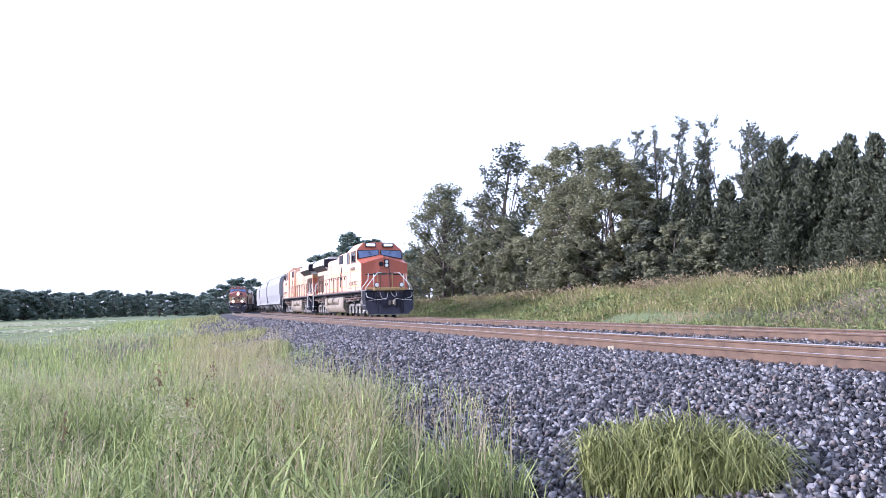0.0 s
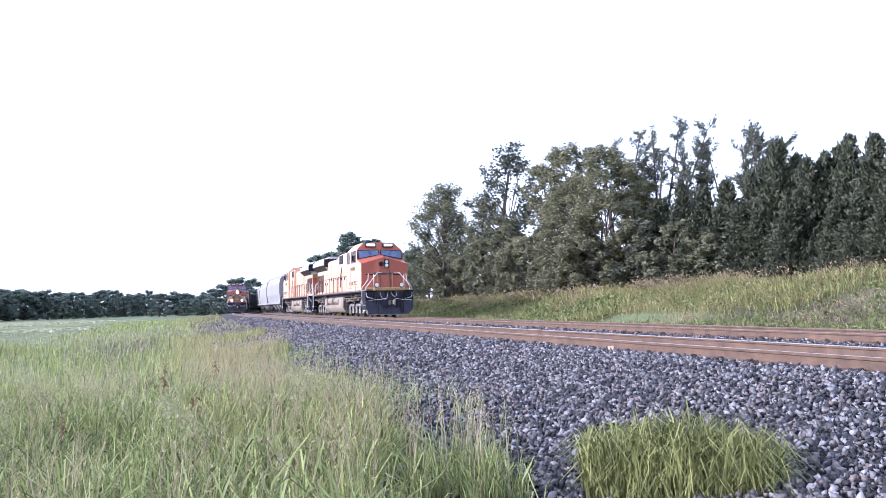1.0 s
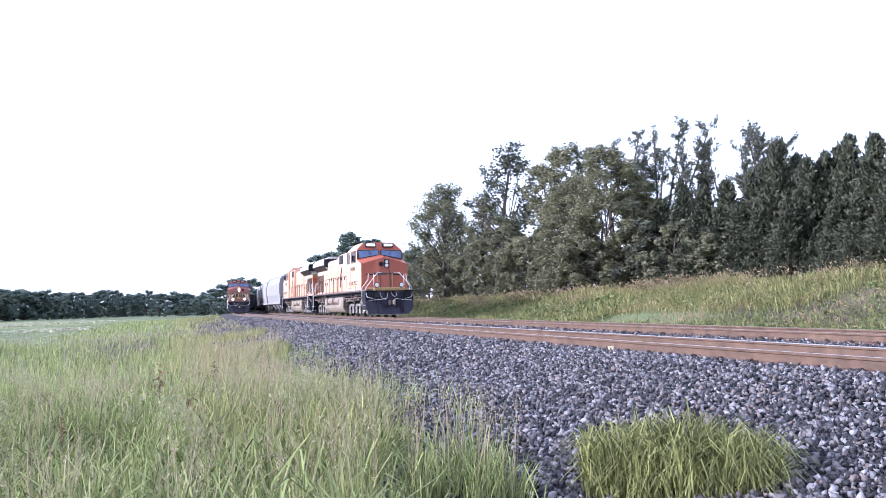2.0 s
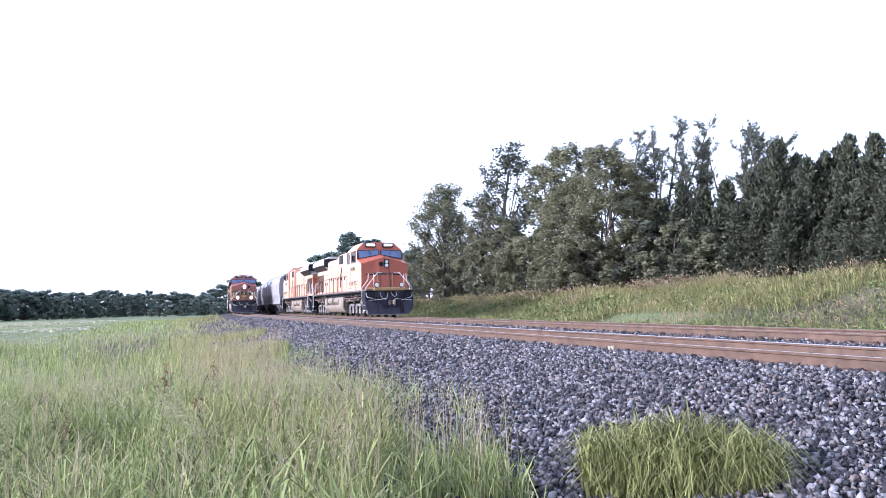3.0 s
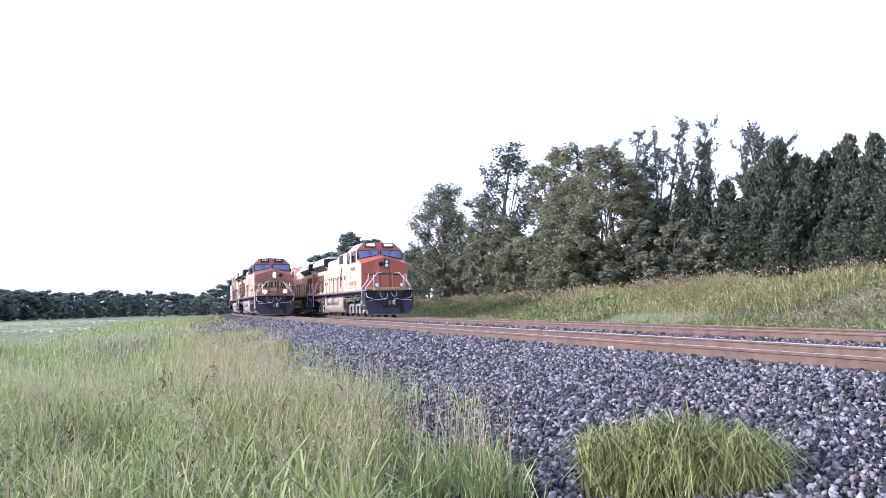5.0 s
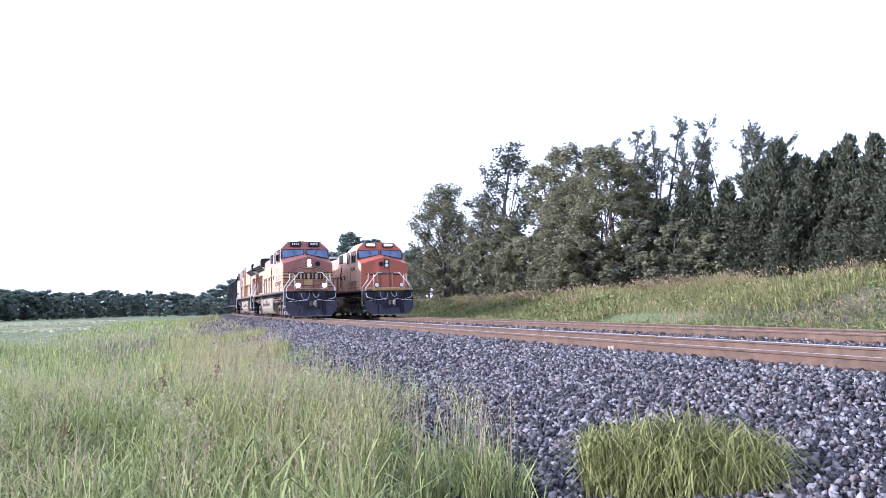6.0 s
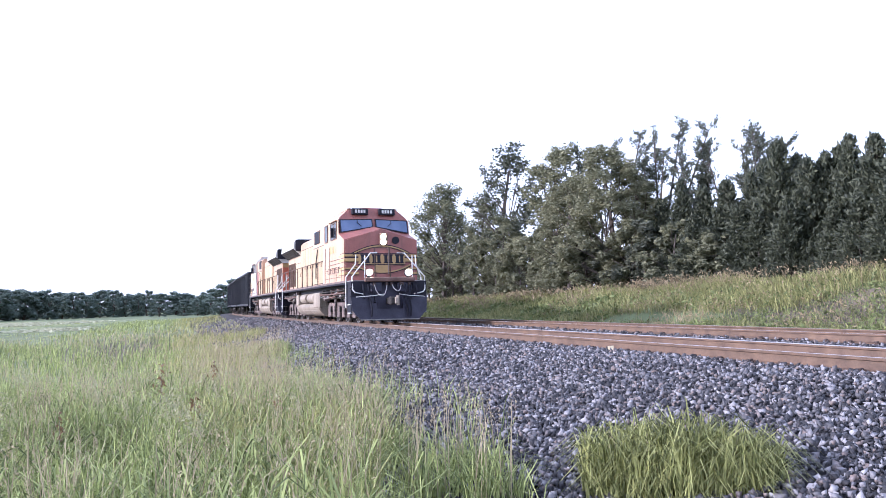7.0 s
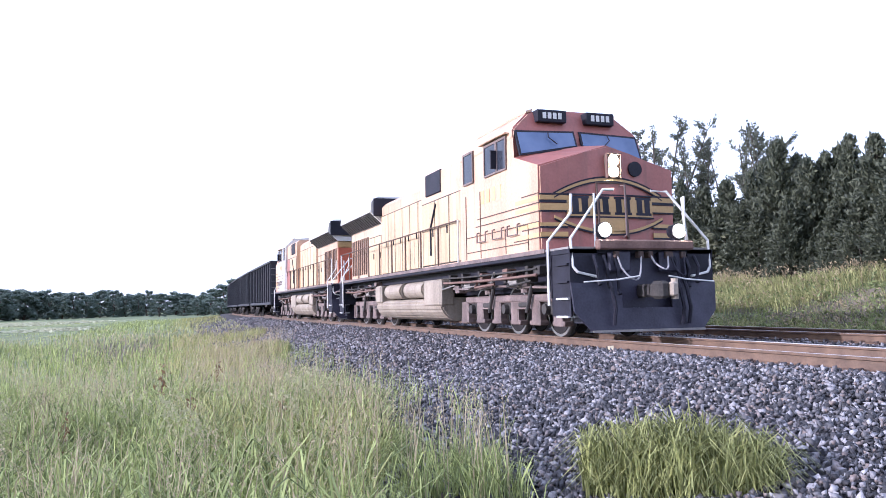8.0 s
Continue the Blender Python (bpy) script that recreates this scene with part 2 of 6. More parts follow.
def box(bm, x0, x1, y0, y1, z0, z1, bevel=0.0):
    v = [bm.verts.new(c) for c in ((x0, y0, z0), (x1, y0, z0), (x1, y1, z0), (x0, y1, z0), (x0, y0, z1), (x1, y0, z1), (x1, y1, z1), (x0, y1, z1))]
    fs = [bm.faces.new([v[i] for i in q]) for q in ((3, 2, 1, 0), (4, 5, 6, 7), (0, 1, 5, 4), (1, 2, 6, 5), (2, 3, 7, 6), (3, 0, 4, 7))]
    if bevel:
        es = {e for f in fs for e in f.edges}
        bmesh.ops.bevel(bm, geom=list(es), offset=bevel, segments=1, affect="EDGES")
    return bm


def solid(bm, ring_a, ring_b):
    """A closed prism between two rings of as many points."""
    a = [bm.verts.new(c) for c in ring_a]
    b = [bm.verts.new(c) for c in ring_b]
    n = len(a)
    for i in range(n):
        bm.faces.new((a[i], a[(i + 1) % n], b[(i + 1) % n], b[i]))
    bm.faces.new(a[::-1])
    bm.faces.new(b)
    return bm


def loft(bm, rings):
    rows = [[bm.verts.new(c) for c in r] for r in rings]
    n = len(rows[0])
    for p, q in zip(rows, rows[1:]):
        for i in range(n):
            bm.faces.new((p[i], p[(i + 1) % n], q[(i + 1) % n], q[i]))
    bm.faces.new(rows[0][::-1])
    bm.faces.new(rows[-1])
    return bm


def rod(bm, a, b, r, sides=8, r2=None):
    a, b = Vector(a), Vector(b)
    d = (b - a).normalized()
    up = Vector((0, 0, 1)) if abs(d.z) < 0.9 else Vector((1, 0, 0))
    e = d.cross(up).normalized()
    g = d.cross(e)
    r2 = r if r2 is None else r2
    ring = [e * math.cos(2 * math.pi * i / sides) + g * math.sin(2 * math.pi * i / sides) for i in range(sides)]
    return solid(bm, [a + v * r for v in ring], [b + v * r2 for v in ring])


def bent(bm, pts, r, sides=6):
    """A bent bar through the points, with no gaps at the bends."""
    pts = [Vector(p) for p in pts]
    rings = []
    for i, p in enumerate(pts):
        d = ((pts[min(i + 1, len(pts) - 1)] - p).normalized() + (p - pts[max(i - 1, 0)]).normalized()).normalized()
        up = Vector((0, 1, 0)) if abs(d.y) < 0.9 else Vector((1, 0, 0))
        e = d.cross(up).normalized()
        g = d.cross(e)
        rings.append([p + (e * math.cos(2 * math.pi * k / sides) + g * math.sin(2 * math.pi * k / sides)) * r for k in range(sides)])
    return loft(bm, rings)


def nb():
    return bmesh.new()


def empty(name, label, category, group="", kind=""):
    ob = new(name)
    ob.empty_display_size = 0.2
    return tagged(ob, label, category, group, kind)


# ---- ground ----
EV = Vector((math.sin(TH0), math.cos(TH0), 0))
NV = Vector((math.cos(TH0), -math.sin(TH0), 0))
TV = (PX - D0) * EV.x + PY * EV.y
TW = (PX - D0) * NV.x + PY * NV.y
W_KEYS = [-1500, -150, -60, -20, -8.3, -5.9, -5.5, -1.95, -1.2, 1.2, 2.4, 3.6, 6.0, 6.75, 8.4, 10.5]
Z_KEYS = [-3.0, -1.7, -1.35, -1.05, -0.88, -0.79, -0.74, -0.25, -0.22, -0.22, -0.30, -0.22, -0.22, -0.25, -0.68, -0.78]
B_V = [-40, 10, 26, 45, 70, 120, 300]
B_H = [0.9, 1.0, 1.25, 0.95, 0.6, 0.35, 0.2]


def wander(x, y, k, seed=0.0):
    """A smooth, uneven height without a pattern that repeats in view."""
    return (np.sin(x * k + 1.7 * np.sin(y * k * 0.63 + seed)) + np.sin(y * k * 1.31 + 1.3 * np.sin(x * k * 0.81 + 2 * seed) + 0.7)
            + 0.5 * np.sin((x + y) * k * 2.3 + seed)) / 2.5


def height(v, w):
    v, w = np.asarray(v, float), np.asarray(w, float)
    z = np.interp(w, W_KEYS, Z_KEYS)
    top = np.interp(v, B_V, B_H)
    t = np.clip((w - 10.5) / 8.0, 0, 1)
    z = np.where(w > 10.5, -0.78 + (top + 0.78) * t * t * (3 - 2 * t), z)
    rough = np.clip((np.abs(w - 2.4) - 8.4) / 3.0, 0, 1)
    return z + rough * 0.05 * wander(v, w, 0.9, 1.0) + np.clip((np.abs(w) - 30) / 40, 0, 1) * 0.18 * wander(v, w, 0.07, 2.0)


def place(v, w):
    """World x, y of v along and w across the line."""
    v, w = np.asarray(v, float), np.asarray(w, float)
    fade = np.clip((900 - np.abs(w)) / 800, 0, 1)
    q = w + np.interp(v, TV, TW) * fade
    return D0 + v * EV.x + q * NV.x, v * EV.y + q * NV.y


def spot(v, w):
    x, y = place(v, w)
    return Vector((float(x), float(y), float(height(v, w))))


def sheet(name, vs, ws, mat, lift=0.0, edge=0.0):
    V, W = np.meshgrid(vs, ws, indexing="ij")
    x, y = place(V, W)
    z = height(V, W) + lift
    if edge:
        z[:, 0] -= edge
        z[:, -1] -= edge
    co = np.stack([x, y, z], -1).reshape(-1, 3)
    nv, nw = len(vs), len(ws)
    i = np.arange((nv - 1) * (nw - 1))
    r, c = i // (nw - 1), i % (nw - 1)
    k = r * nw + c
    f = np.stack([k, k + 1, k + nw + 1, k + nw], 1)[:, ::-1]
    return soup(name, co.tolist(), f.tolist(), mat, smooth=True)


def ground_material():
    m = material("grassy_earth", (0.065, 0.090, 0.035), (0.18, 0.215, 0.095), 0.95, scale=0.25, fine=9, bump=0.6)
    n, l = m.node_tree.nodes, m.node_tree.links
    b = n["Principled BSDF"]
    base = b.inputs["Base Color"].links[0].from_socket
    co = n.new("ShaderNodeTexCoord")
    mp = n.new("ShaderNodeMapping")
    mp.inputs["Rotation"].default_value = (0, 0, radians(-19))
    mp.inputs["Scale"].default_value = (0.06, 0.012, 1)
    l.new(co.outputs["Object"], mp.inputs["Vector"])
    t = n.new("ShaderNodeTexNoise")
    t.inputs["Scale"].default_value = 1.0
    t.inputs["Detail"].default_value = 4
    l.new(mp.outputs["Vector"], t.inputs["Vector"])
    r = n.new("ShaderNodeValToRGB")
    r.color_ramp.elements[0].position, r.color_ramp.elements[1].position = 0.50, 0.60
    l.new(t.outputs["Fac"], r.inputs["Fac"])
    x = n.new("ShaderNodeMix")
    x.data_type = "RGBA"
    l.new(r.outputs["Color"], x.inputs["Factor"])
    l.new(base, x.inputs["A"])
    x.inputs["B"].default_value = (0.20, 0.23, 0.10, 1)
    l.new(x.outputs["Result"], b.inputs["Base Color"])
    return m


M_GROUND = ground_material()
# Bed colour near black: the shade in the gaps between stones, painted.
M_BEDSHADE = material("ballast_bed", (0.014, 0.013, 0.016), (0.07, 0.065, 0.07), 0.95, scale=14, fine=45, bump=1.0)


def spread(*pieces):
    return np.unique(np.concatenate([np.arange(a, b, c) for a, b, c in pieces]))


def build_ground():
    vs = spread((-1400, -200, 100), (-200, -40, 20), (-40, 120, 1.0), (120, 300, 6), (300, 2600, 100))
    ws = spread((-1500, -200, 100), (-200, -40, 10), (-40, 40, 0.8), (40, 200, 10), (200, 1600, 100))
    g = sheet("ground", vs, ws, M_GROUND)
    tagged(g, "open grassy land with mown field and railway verge", "ground", kind="structure")
    # Sheets under the loose stones, coloured as the shade between them.
    bed = sheet("ballast_bed", spread((-30, 60, 0.5), (60, 330, 3)), np.concatenate([[-6.5], np.linspace(-6.25, 8.3, 50), [8.6]]), M_BEDSHADE, lift=0.035, edge=0.16)
    tagged(bed, "crushed stone bed under two railway tracks, darkened as shade between stones", "ballast", kind="structure")
    apron = sheet("ballast_apron", spread((2, 14.5, 0.5)), np.linspace(-7.6, -6.4, 7), M_BEDSHADE, lift=0.03, edge=0.12)
    tagged(apron, "thin stone bed at the edge of the grass, darkened as shade between stones", "ballast", kind="structure")
    return bed


BED = build_ground()

# ---- the two tracks ----
RAIL = [(-0.075, -0.18), (0.075, -0.18), (0.075, -0.165), (0.012, -0.145), (0.010, -0.045), (0.036, -0.035), (0.037, -0.006),
        (0.031, 0.0), (-0.031, 0.0), (-0.037, -0.006), (-0.036, -0.035), (-0.010, -0.045), (-0.012, -0.145), (-0.075, -0.165)]


def rail(parent, u, gauge_left):
    ss = spread((-30, 60, 1.5), (60, 330, 4))
    bm = nb()
    polished = (7, 8) if gauge_left else (7,)
    rows = []
    for s in ss:
        rows.append([bm.verts.new((*at(s, u + a)[:2], z)) for a, z in RAIL])
    n = len(RAIL)
    for p, q in zip(rows, rows[1:]):
        for i in range(n):
            f = bm.faces.new((p[i], q[i], q[(i + 1) % n], p[(i + 1) % n]))
            f.material_index = 1 if i in polished else 0
    bm.normal_update()
    bmesh.ops.recalc_face_normals(bm, faces=bm.faces)
    return part("rail", bm, [M_RAILSIDE, M_RAILTOP], parent, "rusty steel rail with a polished head")


def track(u, label):
    t = empty("railway_track", label, "railway track", "railway tracks", "structure")
    for side in (-0.755, 0.755):
        rail(t, u + side, side > 0 and u < 1)
    bm = nb()
    box(bm, -0.115, 0.115, -1.3, 1.3, -0.40, -0.185, 0.012)
    first = part("tie", bm, M_TIE, t)
    bm = nb()
    for side in (-0.755, 0.755):
        for e in (-1, 1):
            box(bm, -0.08, 0.08, side + e * 0.05 - 0.02, side + e * 0.14 - 0.0 if e > 0 else side - 0.03, -0.183, -0.168)
            rod(bm, (-0.06, side + e * 0.10, -0.165), (0.06, side + e * 0.10, -0.140), 0.016, 6)
            box(bm, -0.03, 0.03, side + e * 0.095 - 0.03, side + e * 0.095 + 0.03, -0.17, -0.125, 0.008)
    clip = part("rail_clip", bm, M_CLIP, t)
    rng = random.Random(int(u * 10))
    k = 0
    for i in range(250):
        s = -14 + i * 0.6
        x, y, a = at(s, u)
        m = Matrix.Translation((x, y, rng.uniform(-0.006, 0.004))) @ Matrix.Rotation(math.pi / 2 - a + radians(rng.uniform(-1, 1)), 4, "Z")
        if i == 0:
            first.matrix_basis = m
            clip.matrix_basis = m
            continue
        for o in (first, clip):
            if o is clip and s > 55:
                continue
            c = o.copy()
            scene.collection.objects.link(c)
            c.matrix_basis = m
    return t


# ---- trains ----


def X(a):
    """Local x of a point a metres behind the nose."""
    return 8.6 - a


def bogie(name, parent, x, axles, wheel_r, half_w, mat, springs=True):
    """A truck with side frames, axle boxes and springs; its wheelsets turn."""
    t = part(name, nb(), mat, parent)
    t.matrix_basis = Matrix.Translation((x, 0, 0))
    bm = nb()
    for y in (-1, 1):
        y0, y1 = sorted((y * half_w, y * (half_w + 0.16)))
        box(bm, axles[0] - 0.45, axles[-1] + 0.45, y0, y1, wheel_r + 0.16, wheel_r + 0.32, 0.03)
        for ax in axles:
            if springs:
                for e in (-1, 1):
                    x0, x1 = sorted((ax + e * 0.30, ax + e * 0.66))
                    box(bm, x0, x1, y0, y1 + 0.03, 0.27, wheel_r + 0.2, 0.03)
                    x0, x1 = sorted((ax + e * 0.27, ax + e * 0.76))
                    box(bm, x0, x1, y0, y1 + 0.05, 0.22, 0.32, 0.02)
            else:
                box(bm, ax - 0.17, ax + 0.17, y0 - 0.02, y1 + 0.04, wheel_r - 0.16, wheel_r + 0.2, 0.04)
                rod(bm, (ax, y * half_w, wheel_r), (ax, y * (half_w + 0.26), wheel_r), 0.13, 10)
        for q in np.linspace(axles[0], axles[-1], 2 * len(axles) - 1)[1::2]:
            lt, lb, lo = (0.56, 0.44, 0.02) if springs else (0.30, 0.13, -0.24)
            solid(bm, [(q - lt, y0, wheel_r + 0.18), (q + lt, y0, wheel_r + 0.18), (q + lb, y0, wheel_r + lo), (q - lb, y0, wheel_r + lo)],
                  [(q - lt, y1, wheel_r + 0.18), (q + lt, y1, wheel_r + 0.18), (q + lb, y1, wheel_r + lo), (q - lb, y1, wheel_r + lo)])
        if springs:
            bent(bm, [(axles[0] - 0.3, y * (half_w + 0.2), wheel_r + 0.48), (axles[1], y * (half_w + 0.22), wheel_r + 0.52), (axles[-1] + 0.3, y * (half_w + 0.2), wheel_r + 0.44)], 0.03)
            for q in (axles[0] - 0.55, axles[-1] + 0.55):
                solid(bm, [(q - 0.12, y0, wheel_r + 0.2), (q + 0.12, y0, wheel_r + 0.2), (q + 0.16, y0, 0.22), (q - 0.16, y0, 0.22)],
                      [(q - 0.12, y1, wheel_r + 0.2), (q + 0.12, y1, wheel_r + 0.2), (q + 0.16, y1, 0.22), (q - 0.16, y1, 0.22)])
            for q in np.linspace(axles[0], axles[-1], 2 * len(axles) - 1)[1::2]:
                rod(bm, (q, y * (half_w + 0.1), wheel_r + 0.36), (q, y * (half_w + 0.1), wheel_r + 0.66), 0.12, 10)
    bmesh.ops.recalc_face_normals(bm, faces=bm.faces)
    bm.to_mesh(t.data)
    bm.free()
    if springs:
        for y in (-1, 1):
            for ax in axles:
                bm = nb()
                box(bm, ax - 0.2, ax + 0.2, min(y * half_w, y * (half_w + 0.1)), max(y * half_w, y * (half_w + 0.1)), wheel_r - 0.1, wheel_r + 0.18, 0.03)
                rod(bm, (ax, y * half_w, wheel_r + 0.02), (ax, y * (half_w + 0.2), wheel_r + 0.02), 0.11, 10)
                part("axle_box", bm, M_UNDER, t, "grimy dark axle box")
            for q in np.linspace(axles[0], axles[-1], 2 * len(axles) - 1)[1::2]:
                # Dark plate on the frame face, imitating the shade of an opening.
                bm = nb()
                box(bm, q - 0.22, q + 0.22, min(y * (half_w + 0.15), y * (half_w + 0.20)), max(y * (half_w + 0.15), y * (half_w + 0.20)), wheel_r + 0.06, wheel_r + 0.16, 0.02)
                part("frame_recess", bm, M_UNDER, t)
                bm = nb()
                rod(bm, (q + 0.55, y * (half_w + 0.22), wheel_r + 0.55), (q + 0.30, y * (half_w + 0.24), wheel_r - 0.05), 0.045, 8)
                part("damper", bm, M_UNDER, t)
    bm = nb()
    box(bm, axles[0], axles[-1], -half_w, half_w, wheel_r + 0.05, wheel_r + 0.30, 0.02)
    part("bolster", bm, M_UNDER, t)
    first = None
    for ax in axles:
        if first is None:
            bm = nb()
            rod(bm, (0, -0.9, 0), (0, 0.9, 0), 0.09, 10)
            for y in (-1, 1):
                rod(bm, (0, y * 0.70, 0), (0, y * 0.83, 0), wheel_r, 28)
                rod(bm, (0, y * 0.675, 0), (0, y * 0.70, 0), wheel_r + 0.028, 28)
                rod(bm, (0, y * 0.83, 0), (0, y * 0.836, 0), wheel_r * 0.90, 24)
                for q in range(3):
                    g = q * 2.094
                    rod(bm, (math.cos(g) * wheel_r * 0.5, y * 0.83, math.sin(g) * wheel_r * 0.5), (math.cos(g) * wheel_r * 0.5, y * 0.845, math.sin(g) * wheel_r * 0.5), 0.05, 8)
            bmesh.ops.recalc_face_normals(bm, faces=bm.faces)
            for f in bm.faces:
                c = f.calc_center_median()
                rim = abs(f.normal.y) > 0.9 and abs(abs(c.y) - 0.83) < 0.002
                f.material_index = 1 if rim or abs(math.hypot(c.x, c.z) - wheel_r) < 0.02 else 0
            first = part("wheelset", bm, [M_WHEEL, M_TREAD], t)
            w = first
        else:
            w = first.copy()
            scene.collection.objects.link(w)
        w.matrix_basis = Matrix.Translation((ax, 0, wheel_r))
    return t


def locomotive(label, old, lit):
    """A heavy road diesel: wide nose, cab, long hood, radiator wings, walkways, fuel tank, two three-axle trucks."""
    # Sides get a sunlit colour; the old nose gets a shaded one.
    body_m = M_FADEDLIT if old else M_DUSTYLIT
    nose_m = M_SHADEDRED if old else M_ORANGE
    lamp_m = M_LAMP if lit else M_DULLLAMP
    e = empty("diesel_locomotive", label, "locomotive")

    # frame and walkway
    bm = nb()
    box(bm, X(18.4), X(-1.15), -1.5, 1.5, 1.53, 1.62, 0.01)
    box(bm, X(18.2), X(-0.9), -1.16, 1.16, 1.36, 1.53)
    box(bm, X(17.4), X(0.3), -0.7, 0.7, 0.9, 1.36)
    part("underframe", bm, M_BLACK, e, "black steel underframe")
    bm = nb()
    for y in (-1, 1):
        box(bm, X(18.4), X(-0.2), min(y * 1.5, y * 1.52), max(y * 1.5, y * 1.52), 1.60, 1.68)
    part("side_sill", bm, M_SILVER, e, "dusty pale sill edge")
    bm = nb()
    box(bm, X(18.35), X(-1.1), -1.495, 1.495, 1.622, 1.66)
    part("walkway", bm, M_GREYMETAL, e)

    # nose
    bm = nb()
    def face_x(y, z):
        """Front of the nose: bowed at the foot, flat at the brow."""
        return X(-0.2 * min(1.0, 1.5 - abs(y)) * max(0.0, 1 - (z - 1.66) / 2.1))

    def brow(y):
        return 3.75 - 0.30 * abs(y)
    ys = (-1.5, -0.5, 0.0, 0.5, 1.5)
    front = [(face_x(y, 1.66), y, 1.66) for y in ys] + [(face_x(y, brow(y)), y, brow(y)) for y in ys[::-1]]
    back = [(X(1.3), y, 1.66) for y in ys] + [(X(1.3), y, 3.98 - 0.19 * abs(y)) for y in ys[::-1]]
    solid(bm, front, back)
    bmesh.ops.bevel(bm, geom=[d for d in bm.edges if all(v.co.x > 8.0 for v in d.verts)], offset=0.035, segments=2, affect="EDGES")
    bmesh.ops.recalc_face_normals(bm, faces=bm.faces)
    bm.normal_update()
    # Side faces take the sunlit side colour, the front the darker one.
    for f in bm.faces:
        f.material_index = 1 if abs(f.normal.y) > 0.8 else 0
    nose = part("nose", bm, [nose_m, body_m], e, "wide snub nose in red-orange darkened as in shade" if old else "wide snub nose in bright orange paint")
    bm = nb()
    for y in (-0.325, 0.30):
        solid(bm, [(face_x(0, z) + o, y + w_, z) for z, o, w_ in ((1.72, 0.03, 0), (1.72, 0.03, 0.03), (3.0, 0.03, 0.03), (3.0, 0.03, 0))],
              [(face_x(0, z) - 0.03, y + w_, z) for z, w_ in ((1.72, 0), (1.72, 0.03), (3.0, 0.03), (3.0, 0))])
    box(bm, face_x(0, 3.0) - 0.03, face_x(0, 3.0) + 0.03, -0.325, 0.33, 2.98, 3.0)
    bmesh.ops.recalc_face_normals(bm, faces=bm.faces)
    part("door_frame", bm, M_GRIME, nose)
    bm = nb()
    bent(bm, [(X(-0.05), 0.22, 2.95), (X(-0.24), 0.22, 2.93), (X(-0.28), 0.22, 1.95), (X(-0.15), 0.22, 1.93)], 0.016)
    part("door_handle", bm, M_SILVER, nose)
    bm = nb()
    vy = 0.58 if old else -0.22
    rod(bm, (X(0.05), vy, 3.29), (X(-0.09), vy, 3.29), 0.15, 18)
    part("round_vent", bm, M_BLACK, nose, "dark round grille beside the headlight")

    # stripes and emblem on the nose, as thin painted plates on its two slanting faces
    def on_nose(bm, y0, y1, z0, z1, lift=0.006, dz=0.0):
        r = [(face_x(y, z) + lift, y, z) for y, z in ((y0, z0), (y1, z0 + dz), (y1, z1 + dz), (y0, z1))]
        solid(bm, r, [(x - 0.03, y, z) for x, y, z in r])
    stripes = nb()
    lines = nb()
    emblem = nb()
    bars = nb()
    if old:
        for y0, y1 in ((-1.49, -0.95), (0.95, 1.49)):
            for z, h_ in ((2.44, 0.13), (2.64, 0.09), (2.13, 0.07), (1.93, 0.09)):
                on_nose(stripes, y0, y1, z, z + h_)
                on_nose(lines, y0, y1, z - 0.035, z - 0.005, 0.008)
            on_nose(lines, y0, y1, 2.735, 2.765, 0.008)
            on_nose(lines, y0, y1, 2.585, 2.61, 0.008)
        for y0, y1 in ((-0.95, -0.5), (0.5, 0.95)):
            on_nose(emblem, y0, y1, 2.33, 2.72)
        on_nose(emblem, -0.5, 0.5, 2.33, 2.72)
        on_nose(stripes, -0.28, 0.28, 2.02, 2.30)
        for y in (-0.87, -0.42, 0.06, 0.54):
            bm = nb()
            for y0, y1, z0, z1 in ((y + 0.03, y + 0.16, 2.40, 2.68), (y + 0.22, y + 0.35, 2.40, 2.68), (y, y + 0.38, 2.36, 2.41), (y, y + 0.38, 2.67, 2.72)):
                on_nose(bm, y0, y1, z0, z1, 0.011)
            bmesh.ops.recalc_face_normals(bm, faces=bm.faces)
            part("emblem_block", bm, M_BLACK, nose, "black block of a worn emblem")
        for z in (2.295, 2.735):
            on_nose(lines, -0.98, -0.5, z, z + 0.03, 0.009)
            on_nose(lines, -0.5, 0.5, z, z + 0.03, 0.009)
            on_nose(lines, 0.5, 0.98, z, z + 0.03, 0.009)
        for i in range(16):
            y0, y1 = -1.2 + i * 0.15, -1.2 + (i + 1) * 0.15
            up = 0.34 * (1 - (y0 / 1.2) ** 2)
            dz = 0.34 * (1 - (y1 / 1.2) ** 2) - up
            on_nose(stripes, y0, y1, 2.70 + up, 2.75 + up, 0.006, dz)
            on_nose(lines, y0, y1, 2.755 + up, 2.785 + up, 0.008, dz)
            on_nose(lines, y0, y1, 2.67 + up, 2.695 + up, 0.008, dz)
            on_nose(stripes, y0, y1, 2.29 - up * 0.9, 2.34 - up * 0.9, 0.006, -dz * 0.9)
            on_nose(lines, y0, y1, 2.255 - up * 0.9, 2.285 - up * 0.9, 0.008, -dz * 0.9)
    else:
        for y0, y1 in ((-1.2, -0.5), (0.5, 1.2)):
            on_nose(stripes, y0, y1, 1.72, 1.84)
            on_nose(lines, y0, y1, 2.60, 2.66, 0.008)
        on_nose(stripes, -0.5, 0.5, 1.72, 1.84)
        for y in (-0.5, 0.44):
            on_nose(stripes, y, y + 0.06, 1.85, 2.7)
        for y in (-0.75, -0.28, 0.2):
            on_nose(bars, y, y + 0.40, 2.62, 2.74, 0.011)
